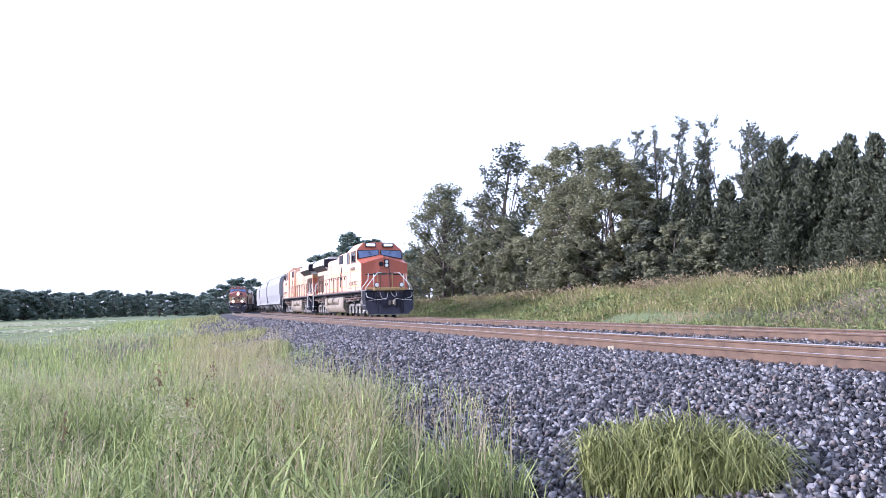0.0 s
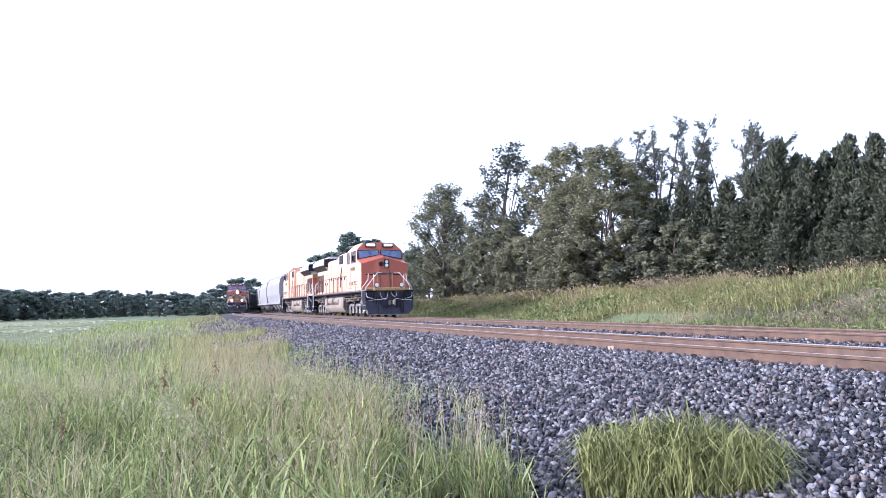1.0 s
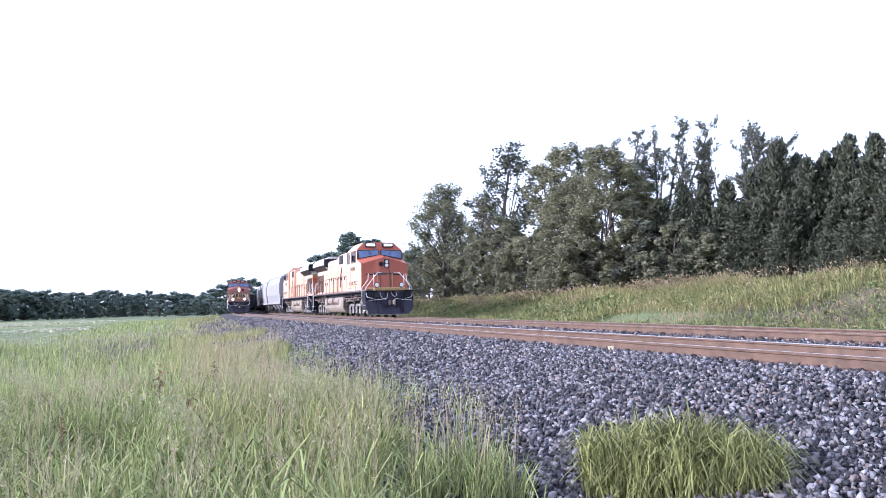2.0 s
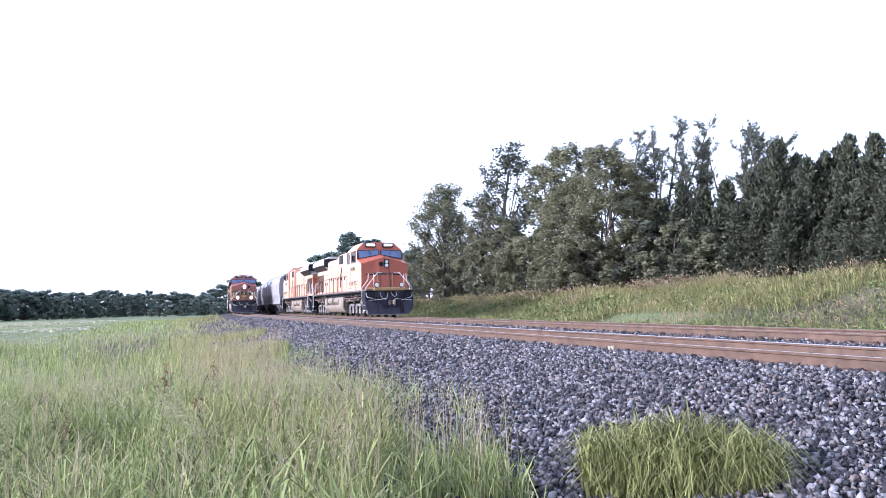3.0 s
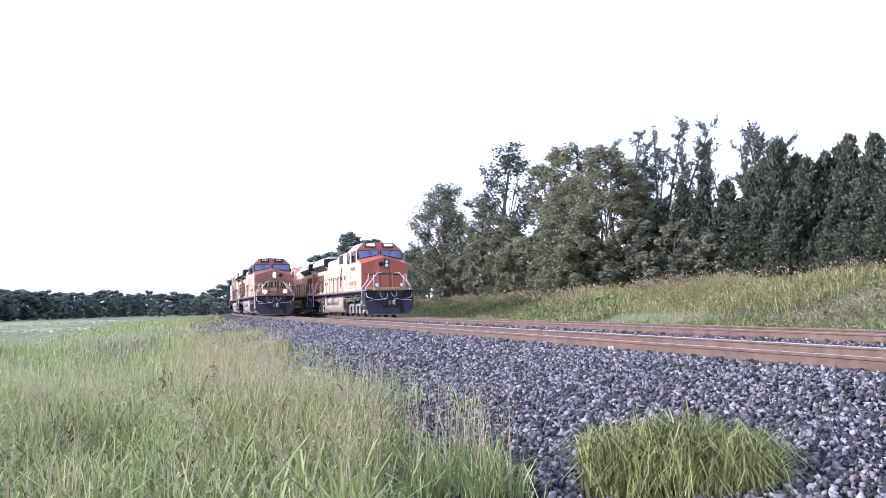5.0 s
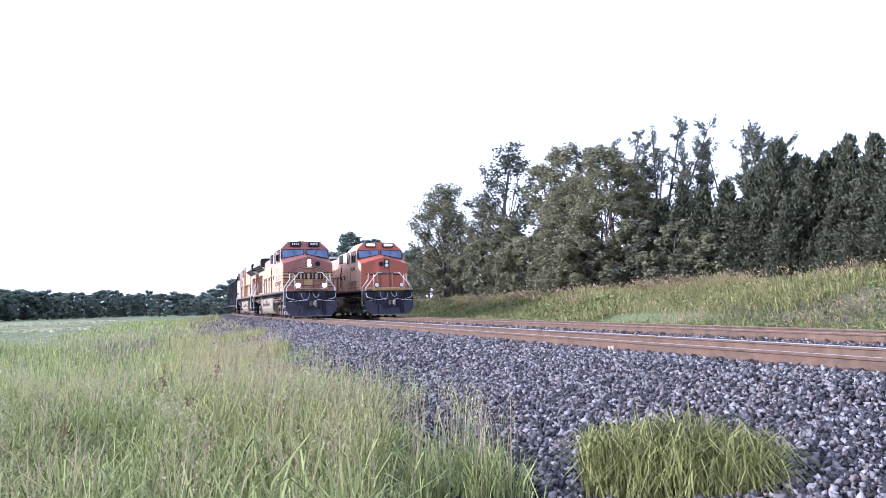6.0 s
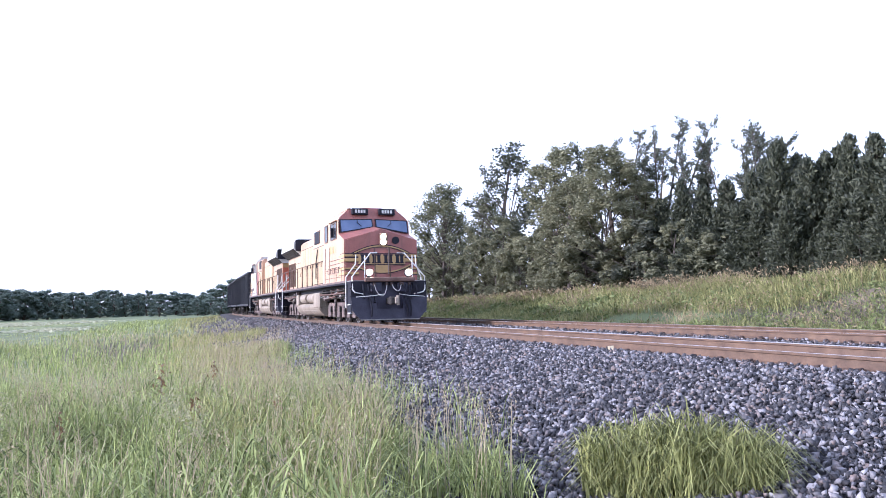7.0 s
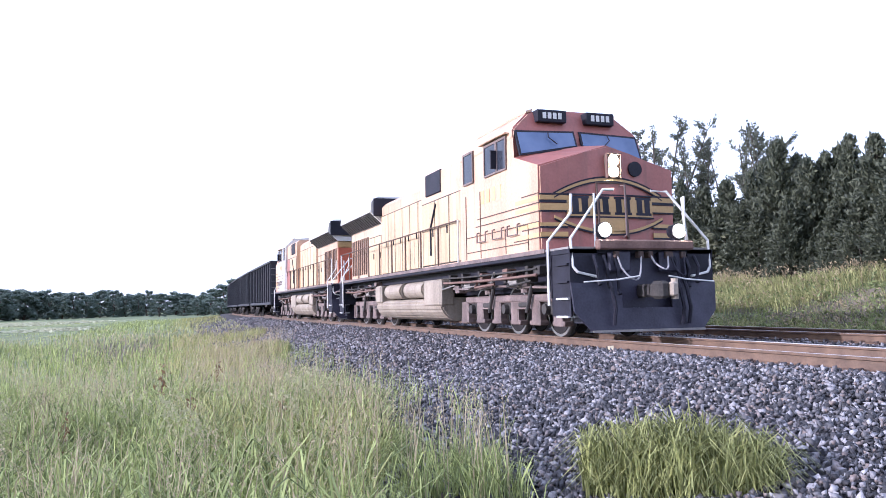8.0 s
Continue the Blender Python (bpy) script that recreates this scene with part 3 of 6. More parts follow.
    for nm, b_, m_ in (("nose_stripe", stripes, M_YELLOW), ("pin_stripe", lines, M_BLACK), ("nose_emblem", emblem, M_YELLOW), ("emblem_bar", bars, M_GREEN)):
        if len(b_.faces):
            bmesh.ops.recalc_face_normals(b_, faces=b_.faces)
            part(nm, b_, m_, nose)
        else:
            b_.free()

    # headlight and ditch lights
    hy = 0.06 if old else 0.12
    bm = nb()
    box(bm, X(-0.13), X(0.1), hy - 0.15, hy + 0.15, 3.09, 3.56, 0.02)
    hl = part("headlight", bm, M_BLACK if not old else M_GRIME, e)
    bm = nb()
    box(bm, X(-0.19), X(-0.1), hy - 0.16, hy + 0.16, 3.55, 3.575, 0.005)
    for y in (-0.16, 0.145):
        box(bm, X(-0.17), X(-0.1), hy + y, hy + y + 0.015, 3.08, 3.55)
    part("hood", bm, M_RUSTPLATE if old else M_BLACK, hl)
    for z in (3.21, 3.43):
        bm = nb()
        rod(bm, (X(-0.125), hy, z), (X(-0.15), hy, z), 0.105, 18)
        part("lens", bm, M_BEAM if lit else lamp_m, hl, "lit warm white lens" if lit else "unlit lens")
    for y in (-0.78, 0.78):
        bm = nb()
        rod(bm, (X(-0.95), y, 1.96), (X(-1.16), y, 1.96), 0.13, 14, 0.15)
        box(bm, X(-1.1), X(-1.0), y - 0.05, y + 0.05, 1.66, 1.86)
        dl = part("ditch_light", bm, M_BLACK, e)
        bm = nb()
        rod(bm, (X(-1.155), y, 1.96), (X(-1.175), y, 1.96), 0.125, 16)
        part("lens", bm, lamp_m, dl, "lit warm white lens" if lit else "unlit lens")

    # cab
    prof = [(-1.5, 1.66), (1.5, 1.66), (1.5, 4.06), (1.46, 4.29), (1.02, 4.70), (0.4, 4.76), (-0.4, 4.76), (-1.02, 4.70), (-1.46, 4.29), (-1.5, 4.06)]

    def slope(z):
        return 0.90 + max(0, z - 3.5) * 0.43
    bm = nb()
    loft(bm, [[(X(slope(z)), y, z) for y, z in prof], [(X(4.3), y, z) for y, z in prof]])
    bmesh.ops.bevel(bm, geom=[d for d in bm.edges if all(v.co.z > 3.7 for v in d.verts)], offset=0.04, segments=2, affect="EDGES")
    bmesh.ops.recalc_face_normals(bm, faces=bm.faces)
    bm.normal_update()
    # Forward faces take nose_m, darker than the sunlit colour of the sides.
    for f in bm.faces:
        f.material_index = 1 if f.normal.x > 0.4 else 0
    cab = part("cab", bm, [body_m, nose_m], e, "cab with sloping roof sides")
    bm = nb()
    for y in (-1, 1):
        top = [(X(slope(4.66) + 0.02), y * 1.06, 4.67), (X(slope(4.66) + 0.02), y * 0.92, 4.71), (X(4.3), y * 0.92, 4.71), (X(4.3), y * 1.06, 4.67)]
        solid(bm, top, [(x, y_, z + 0.05) for x, y_, z in top])
    bmesh.ops.recalc_face_normals(bm, faces=bm.faces)
    part("rain_gutter", bm, body_m, cab)

    def pane(bm, y0, y1, z0, z1, zi0, zi1, off, grow=0.0):
        r = [(X(slope(z) - off), y, z) for y, z in ((y0 - grow, z0 - grow), (y1 + grow, zi0 - grow), (y1 + grow, zi1 + grow), (y0 - grow, z1 + grow))]
        solid(bm, r, [(x - 0.05, y, z) for x, y, z in r])
    for y in (-1, 1):
        a, b = (y * 1.40, y * 0.09)
        for nm, m_, off, g in (("window_frame", M_BLACK, 0.012, 0.035), ("windshield", M_GLASS, 0.022, -0.01)):
            bm = nb()
            lo, hi = min(a, b), max(a, b)
            zo0, zc0, zo1, zc1 = 3.70, 3.94, 4.20, 4.25
            if y < 0:
                pane(bm, lo, hi, zo0, zo1, zc0, zc1, off, g)
            else:
                pane(bm, lo, hi, zc0, zc1, zo0, zo1, off, g)
            bmesh.ops.recalc_face_normals(bm, faces=bm.faces)
            wf = part(nm, bm, m_, cab)
        bm = nb()
        box(bm, X(slope(4.45) - 0.12), X(slope(4.45) + 0.2), y * 0.57 - 0.34, y * 0.57 + 0.34, 4.45, 4.71, 0.015)
        nbd = part("number_board", bm, M_BLACK, cab, "dark number board box" if old else "number board box with a bright face")
        bm = nb()
        fx = X(slope(4.45) - 0.124)
        if old:
            for q in range(4):
                box(bm, fx - 0.004, fx + 0.004, y * 0.57 - 0.22 + q * 0.12, y * 0.57 - 0.14 + q * 0.12, 4.52, 4.65)
        else:
            box(bm, fx - 0.004, fx + 0.004, y * 0.57 - 0.28, y * 0.57 + 0.28, 4.50, 4.66, 0.002)
        part("number_face", bm, M_WHITE if old else M_NUMBER, nbd)
        # wiper
        bm = nb()
        bent(bm, [(X(slope(4.2) - 0.05), y * 0.7, 4.22), (X(slope(4.05) - 0.05), y * 0.72, 4.1), (X(slope(3.9) - 0.05), y * 0.55, 3.95)], 0.012)
        part("wiper", bm, M_BLACK, cab)
        # side windows
        for a0, a1, z0, z1 in ((1.52, 1.95, 3.50, 4.12), (2.05, 2.66, 3.50, 4.12), (3.42, 3.98, 3.50, 4.16)):
            bm = nb()
            box(bm, X(a1), X(a0), min(y * 1.49, y * 1.515), max(y * 1.49, y * 1.515), z0, z1, 0.008)
            sw = part("side_window", bm, M_SIDEGLASS, cab)
            bm = nb()
            for c in ((a0 - 0.04, a0, z0, z1), (a1, a1 + 0.04, z0, z1), (a0 - 0.04, a1 + 0.04, z1, z1 + 0.05), (a0 - 0.04, a1 + 0.04, z0 - 0.04, z0)):
                box(bm, X(c[1]), X(c[0]), min(y * 1.49, y * 1.53), max(y * 1.49, y * 1.53), c[2], c[3])
            part("frame", bm, M_SILVER, sw)
        bm = nb()
        box(bm, X(2.85), X(1.4), min(y * 1.48, y * 1.60), max(y * 1.48, y * 1.60), 4.19, 4.23, 0.01)
        part("sun_visor", bm, body_m, cab)
        for a_, z_ in ((0.9, 2.05), (1.7, 2.05), (2.6, 2.05)):
            bm = nb()
            bent(bm, [(X(a_), y * 1.5, z_ + 0.22), (X(a_), y * 1.56, z_ + 0.2), (X(a_), y * 1.56, z_), (X(a_ + 0.5), y * 1.56, z_), (X(a_ + 0.5), y * 1.56, z_ + 0.2), (X(a_ + 0.5), y * 1.5, z_ + 0.22)], 0.018)
            part("grab_iron", bm, M_SILVER, cab)
        bm = nb()
        for z_ in (1.85, 2.20):
            box(bm, X(3.9), X(0.5), min(y * 1.5, y * 1.512), max(y * 1.5, y * 1.512), z_, z_ + 0.018)
        for a_ in (0.5, 1.6, 3.0, 3.9):
            box(bm, X(a_ + 0.02), X(a_), min(y * 1.5, y * 1.512), max(y * 1.5, y * 1.512), 1.70, 3.2 if a_ in (3.0, 3.9) else 2.2)
        part("panel_joint", bm, M_GRIME, cab)
        bm = nb()
        box(bm, X(2.02), X(1.97), min(y * 1.52, y * 1.66), max(y * 1.52, y * 1.66), 3.55, 3.95, 0.01)
        part("mirror", bm, M_BLACK, cab)

    # hoods behind the cab
    def hood(name, a0, a1, half, z1, ch, m_, label=""):
        pr = [(-half, 1.66), (half, 1.66), (half, z1 - ch), (half - ch, z1), (-half + ch, z1), (-half, z1 - ch)]
        bm = nb()
        loft(bm, [[(X(a1), y, z) for y, z in pr], [(X(a0), y, z) for y, z in pr]])
        bmesh.ops.recalc_face_normals(bm, faces=bm.faces)
        return part(name, bm, m_, e, label)
    aux = hood("auxiliary_cab", 4.3, 7.8, 1.36, 4.36, 0.16, body_m)
    long_hood = hood("engine_hood", 7.8, 13.0, 1.16, 4.16, 0.14, body_m, "long engine hood with tall doors")
    rad = hood("radiator_hood", 13.0, 17.8, 1.12, 3.5, 0.02, body_m)
    for y in (-1, 1):
        bm = nb()
        box(bm, X(7.34), X(6.1), min(y * 1.0, y * 1.40), max(y * 1.0, y * 1.40), 3.64, 4.24, 0.02)
        part("air_intake", bm, M_BLACK, aux, "dark intake grille")
    # doors with recessed joints, latches
    def doors(parent, a0, a1, n, half, z0, z1):
        w = (a1 - a0) / n
        for y in (-1, 1):
            bm = nb()
            box(bm, X(a1), X(a0), min(y * (half - 0.02), y * (half + 0.004)), max(y * (half - 0.02), y * (half + 0.004)), z0 - 0.03, z1 + 0.03)
            part("door_seam", bm, M_UNDER if old else M_ORANGE, parent)
            g = 0.04 if old else 0.11
            for i in range(n):
                bm = nb()
                box(bm, X(a0 + (i + 1) * w - g), X(a0 + i * w + g), min(y * (half - 0.02), y * (half + 0.025)), max(y * (half - 0.02), y * (half + 0.025)), z0, z1, 0.01)
                dr = part("hood_door", bm, M_FADEDDOOR if old else body_m, parent)
                bm = nb()
                box(bm, X(a0 + i * w + 0.14), X(a0 + i * w + 0.10), min(y * half, y * (half + 0.05)), max(y * half, y * (half + 0.05)), (z0 + z1) / 2 - 0.1, (z0 + z1) / 2 + 0.1)
                part("latch", bm, M_BLACK, dr)
    doors(aux, 4.32, 7.75, 3, 1.36, 1.75, 3.45)
    doors(long_hood, 7.9, 12.9, 6, 1.16, 1.75, 3.7)
    doors(rad, 13.1, 14.9, 2, 1.12, 1.75, 3.1)
    for y in (-1, 1):
        bm = nb()
        for q in range(9):
            a = 15.0 + q * 0.31
            box(bm, X(a + 0.12), X(a), min(y * 1.1, y * 1.15), max(y * 1.1, y * 1.15), 1.85, 3.2)
        part("radiator_grille", bm, M_GRIME, rad, "dark upright louvres")
    bm = nb()
    box(bm, X(17.84), X(17.8), -1.1, 1.1, 1.70, 3.22, 0.01)
    part("end_panel", bm, M_ORANGE, rad, "bright orange end panel")
    bm = nb()
    box(bm, X(17.84), X(17.8), -1.1, 1.1, 3.225, 3.49, 0.01)
    part("end_stripe", bm, M_YELLOW, rad)
    # side stripes
    for y in (-1, 1):
        bm = nb()
        for z in ((1.93, 2.13, 2.46, 2.64) if old else (1.95, 2.9)):
            for a0, a1, h_ in ((0.05, 1.1, 1.503),) if old else ((0.05, 4.2, 1.503), (4.4, 7.7, 1.388), (7.85, 13.0, 1.188)):
                box(bm, X(a1), X(a0), min(y * (h_ - 0.02), y * (h_ + 0.004)), max(y * (h_ - 0.02), y * (h_ + 0.004)), z, z + 0.08)
        part("side_stripe", bm, M_PALEYELLOW, e, "faded yellow stripes" if old else "yellow stripes")
        if old:
            bm = nb()
            for z, a1 in ((1.90, 1.2), (2.09, 0.8), (2.21, 1.0), (2.41, 3.3), (2.575, 3.2), (2.76, 0.8)):
                box(bm, X(a1), X(0.03), min(y * 1.5, y * 1.508), max(y * 1.5, y * 1.508), z, z + 0.022)
            part("pin_stripe", bm, M_GRIME, e, "thin dark pinstripes")
        bm = nb()
        for q in range(4):
            box(bm, X(2.0 + q * 0.32), X(1.82 + q * 0.32), min(y * 1.5, y * 1.506), max(y * 1.5, y * 1.506), 2.9, 3.2)
        part("number_bar", bm, M_PALEYELLOW if old else M_BLACK, cab)
    # radiator wings
    bm = nb()
    pr = [(-1.55, 3.90), (-1.12, 3.50), (1.12, 3.50), (1.55, 3.90), (1.50, 4.30), (1.3, 4.44), (-1.3, 4.44), (-1.50, 4.30)]
    if not old:
        pr = [(-1.5, 3.9), (-1.12, 3.50), (1.12, 3.50), (1.5, 3.9), (1.5, 4.2), (1.0, 4.55), (-1.0, 4.55), (-1.5, 4.2)]
    loft(bm, [[(X(17.9), y, z) for y, z in pr], [(X(13.0), y, z) for y, z in pr]])
    bmesh.ops.bevel(bm, geom=[d for d in bm.edges if all(v.co.z > 4 for v in d.verts)], offset=0.03, segments=1, affect="EDGES")
    bmesh.ops.recalc_face_normals(bm, faces=bm.faces)
    wing = part("radiator_wing", bm, M_WINGTOP, e, "overhanging radiator box at the hood's end")
    for a0, a1 in ((12.985, 12.9), (18.0, 17.9)):
        bm = nb()
        box(bm, X(a0), X(a1), -1.45, 1.45, 3.75, 4.36, 0.01)
        part("end_screen", bm, M_BLACK, wing)
    for y in (-1, 1):
        bm = nb()
        for q in range(16):
            a = 13.15 + q * 0.3
            solid(bm, [(X(a), y * 1.53, 3.90), (X(a + 0.2), y * 1.53, 3.90), (X(a + 0.2), y * 1.14, 3.53), (X(a), y * 1.14, 3.53)],
                  [(X(a), y * 1.55, 3.87), (X(a + 0.2), y * 1.55, 3.87), (X(a + 0.2), y * 1.16, 3.50), (X(a), y * 1.16, 3.50)])
        bmesh.ops.recalc_face_normals(bm, faces=bm.faces)
        part("louvre", bm, M_UNDER, wing)
    # roof clutter
    bm = nb()
    box(bm, X(10.2), X(8.8), -0.5, 0.5, 4.12, 4.36, 0.04)
    part("exhaust_stack", bm, M_BLACK, long_hood)
    bm = nb()
    for y, l_ in ((-0.1, 0.5), (0.0, 0.4), (0.1, 0.45)):
        rod(bm, (X(3.2), y, 4.82), (X(3.2 - l_), y, 4.82), 0.03, 8, 0.08)
    box(bm, X(3.3), X(3.15), -0.14, 0.14, 4.70, 4.86)
    part("horn", bm, M_GREYMETAL, cab)
    bm = nb()
    rod(bm, (X(6.0), -0.6, 4.30), (X(6.0), -0.6, 4.46), 0.16, 12)
    part("antenna_dome", bm, M_WHITE, aux)

    # walkway handrails
    for y in (-1, 1):
        for a0, a1 in ((4.6, 18.2),):
            bm = nb()
            rod(bm, (X(a1), y * 1.46, 2.72), (X(a0), y * 1.46, 2.72), 0.02, 6)
            part("handrail", bm, M_GRIME, e)
            n = 10
            for i in range(n):
                a = a0 + (a1 - a0) * i / (n - 1)
                bm = nb()
                rod(bm, (X(a), y * 1.46, 1.66), (X(a), y * 1.46, 2.72), 0.026, 6)
                part("stanchion", bm, M_WHITE if i in (0, n - 1) else M_GRIME, e)
    # end steps, grab rails, plow, coupler at both ends
    for end, a0, d in (("front", -1.15, 1), ("rear", 18.4, -1)):
        xe = X(a0)
        for y in (-1, 1):
            bm = nb()
            # step well of side plates and treads
            y0, y1 = sorted((y * 0.95, y * 1.5))
            box(bm, min(xe, xe - d * 0.03), max(xe, xe - d * 0.03), y0, y1, 0.80, 1.62)
            box(bm, min(xe - d * 0.72, xe - d * 0.75), max(xe - d * 0.72, xe - d * 0.75), y0, y1, 0.75, 1.62)
            box(bm, min(xe - d * 0.74, xe - d * 0.02), max(xe - d * 0.74, xe - d * 0.02), min(y * 1.455, y * 1.485), max(y * 1.455, y * 1.485), 0.42, 1.62)
            st = part("step_well", bm, M_BLACK, e)
            for z in (0.40, 0.72, 1.02, 1.33):
                bm = nb()
                box(bm, min(xe - d * 0.50, xe - d * 0.06), max(xe - d * 0.50, xe - d * 0.06), min(y * 1.2, y * 1.53), max(y * 1.2, y * 1.53), z, z + 0.035)
                part("step", bm, M_WHITE if z < 0.8 else M_BLACK, st, "white step edge" if z < 0.8 else "")
            bm = nb()
            bent(bm, [(xe - d * 0.78, y * 1.53, 0.62), (xe - d * 0.78, y * 1.53, 1.80), (xe - d * 0.45, y * 1.22, 2.30), (xe - d * 0.45, y * 1.20, 2.66)], 0.026)
            part("grab_rail", bm, M_WHITE, e, "white bent grab rail")
            bm = nb()
            bent(bm, [(xe + d * 0.05, y * 0.98, 1.12), (xe + d * 0.03, y * 1.36, 1.20), (xe + d * 0.0, y * 1.44, 1.30), (xe - d * 0.05, y * 1.45, 1.80), (xe - d * 0.2, y * 0.68, 2.72), (xe - d * 0.3, y * 0.40, 2.74)], 0.026)
            part("grab_rail", bm, M_WHITE, e, "white bent grab rail")
            bm = nb()
            rod(bm, (xe - d * 0.05, y * 0.95, 1.66), (xe - d * 0.05, y * 0.95, 2.62), 0.022, 6)
            part("stanchion", bm, M_WHITE, e)
        # anticlimber and end plate
        bm = nb()
        box(bm, min(xe, xe + d * 0.16), max(xe, xe + d * 0.16), -1.0, 1.0, 1.60, 1.78, 0.03)
        part("anticlimber", bm, M_RUSTPLATE if old else M_YELLOW, e, "dusty brown ribbed end beam" if old else "yellow ribbed end beam")
        bm = nb()
        box(bm, min(xe - d * 0.16, xe - d * 0.10), max(xe - d * 0.16, xe - d * 0.10), -1.0, 1.0, 0.45, 1.62)
        for y in (-1, 1):
            box(bm, min(xe - d * 0.02, xe + d * 0.08), max(xe - d * 0.02, xe + d * 0.08), min(y * 0.3, y * 0.75), max(y * 0.3, y * 0.75), 1.2, 1.58, 0.03)
        part("end_plate", bm, M_PLOW, e)
        # plow: nearly flat, with cut lower corners and a notch round the coupler
        f0, f1 = xe + d * 0.16, xe + d * 0.09
        for y in (-1, 1):
            ring = [(f0, y * 0.52, 0.16), (f1 + d * 0.04, y * 1.16, 0.16), (f1, y * 1.47, 0.50), (f1 - d * 0.05, y * 1.51, 1.02), (f0 - d * 0.10, y * 0.52, 0.98)]
            bm = nb()
            solid(bm, ring, [(x - d * 0.05, y_, z) for x, y_, z in ring])
            bmesh.ops.recalc_face_normals(bm, faces=bm.faces)
            part("plow_blade", bm, M_PLOW, e, "worn black plow blade")
            for q in (0.75, 1.25):
                bm = nb()
                box(bm, min(f1 - d * 0.04, f1 - d * 0.4), max(f1 - d * 0.04, f1 - d * 0.4), y * q - 0.02, y * q + 0.02, 0.3, 0.95)
                part("plow_bracket", bm, M_PLOW, e)
        bm = nb()
        ring = [(f0, -0.52, 0.16), (f0, 0.52, 0.16), (f0 - d * 0.05, 0.52, 0.56), (f0 - d * 0.05, -0.52, 0.56)]
        solid(bm, ring, [(x - d * 0.05, y_, z) for x, y_, z in ring])
        bmesh.ops.recalc_face_normals(bm, faces=bm.faces)
        plow = part("plow_blade", bm, M_PLOW, e, "worn black plow blade")
        bm = nb()
        box(bm, min(f0, f0 + d * 0.02), max(f0, f0 + d * 0.02), -1.16, 1.16, 0.135, 0.175)
        part("plow_edge", bm, M_GREYMETAL, plow, "scraped bright lower edge")
        for y in (-0.78, 0.64, 0.78):
            bm = nb()
            bent(bm, [(f0 - d * 0.02, y - 0.06, 1.15), (f0 + d * 0.06, y - 0.02, 0.9), (f0 + d * 0.09, y + 0.03, 0.55), (f0 + d * 0.04, y + 0.02, 0.26)], 0.035)
            part("air_hose", bm, M_BLACK, plow)
        for y, drop in ((-1.05, 0.45), (-0.85, 0.5), (0.85, 0.5), (1.05, 0.42), (0.62, 0.6), (-0.64, 0.62)):
            bm = nb()
            bent(bm, [(xe + d * 0.05, y, 1.5), (xe + d * 0.18, y * 1.01, 1.45 - drop * 0.4), (xe + d * 0.16, y * 0.97, 1.5 - drop)], 0.03)
            rod(bm, (xe + d * 0.16, y * 0.97, 1.5 - drop), (xe + d * 0.2, y * 0.97, 1.42 - drop), 0.04, 8)
            part("brake_hose", bm, M_BLACK, e)
        bm = nb()
        bent(bm, [(xe + d * 0.22, -1.35, 1.02), (xe + d * 0.3, -0.7, 1.06), (xe + d * 0.34, -0.3, 1.12)], 0.014)
        part("uncoupling_lever", bm, M_WHITE, e)
        bm = nb()
        bent(bm, [(xe + d * 0.22, 1.35, 1.02), (xe + d * 0.3, 0.7, 1.06), (xe + d * 0.34, 0.3, 1.12)], 0.014)
        part("uncoupling_lever", bm, M_WHITE, e)
        bm = nb()
        box(bm, min(xe - d * 0.1, xe + d * 0.5), max(xe - d * 0.1, xe + d * 0.5), -0.11, 0.11, 0.74, 0.98, 0.03)
        box(bm, min(xe + d * 0.45, xe + d * 0.78), max(xe + d * 0.45, xe + d * 0.78), -0.18, 0.02, 0.71, 1.02, 0.05)
        box(bm, min(xe + d * 0.45, xe + d * 0.62), max(xe + d * 0.45, xe + d * 0.62), 0.0, 0.17, 0.73, 1.0, 0.03)
        coupler = part("coupler", bm, M_UNDER, e, "dark grimy steel coupler")
        bm = nb()
        rod(bm, (xe + d * 0.74, 0.13, 0.70), (xe + d * 0.74, 0.13, 1.06), 0.06, 10)
        box(bm, min(xe + d * 0.72, xe + d * 0.86), max(xe + d * 0.72, xe + d * 0.86), 0.0, 0.14, 0.75, 1.0, 0.03)
        part("knuckle", bm, M_TANK, coupler, "worn tan knuckle")
        # jumper cables that hang in loops from their sockets
        for y0, y1, low in ((-0.62, -0.12, 1.05), (0.08, 0.44, 1.24), (0.5, 0.78, 1.12)):
            bm = nb()
            pts = []
            for k in range(11):
                q = k / 10
                pts.append((xe + d * (0.12 + 0.2 * math.sin(math.pi * q)), y0 + (y1 - y0) * q, 1.50 - (1.50 - low) * math.sin(math.pi * q) ** 0.6))
            bent(bm, pts, 0.017)
            part("cable", bm, M_HOPPER if y0 < 0.4 else M_BLACK, e, "looped grey jumper cable")
            for y in (y0, y1):
                bm = nb()
                box(bm, min(xe - d * 0.02, xe + d * 0.14), max(xe - d * 0.02, xe + d * 0.14), y - 0.05, y + 0.05, 1.45, 1.57, 0.015)
                part("cable_socket", bm, M_CLIP, e)
    # fuel tank and air reservoirs
    bm = nb()
    pr = [(-1.36, 0.52), (-1.22, 0.34), (-1.0, 0.24), (1.0, 0.24), (1.22, 0.34), (1.36, 0.52), (1.41, 0.72), (1.30, 0.82), (1.05, 0.86), (-1.05, 0.86), (-1.30, 0.82), (-1.41, 0.72)]
    loft(bm, [[(X(12.9), y, z) for y, z in pr], [(X(6.15), y, z) for y, z in pr]])
    bmesh.ops.bevel(bm, geom=list(bm.edges), offset=0.05, segments=2, affect="EDGES")
    bmesh.ops.recalc_face_normals(bm, faces=bm.faces)
    part("fuel_tank", bm, M_TANK, e, "dusty tan-grey fuel tank")
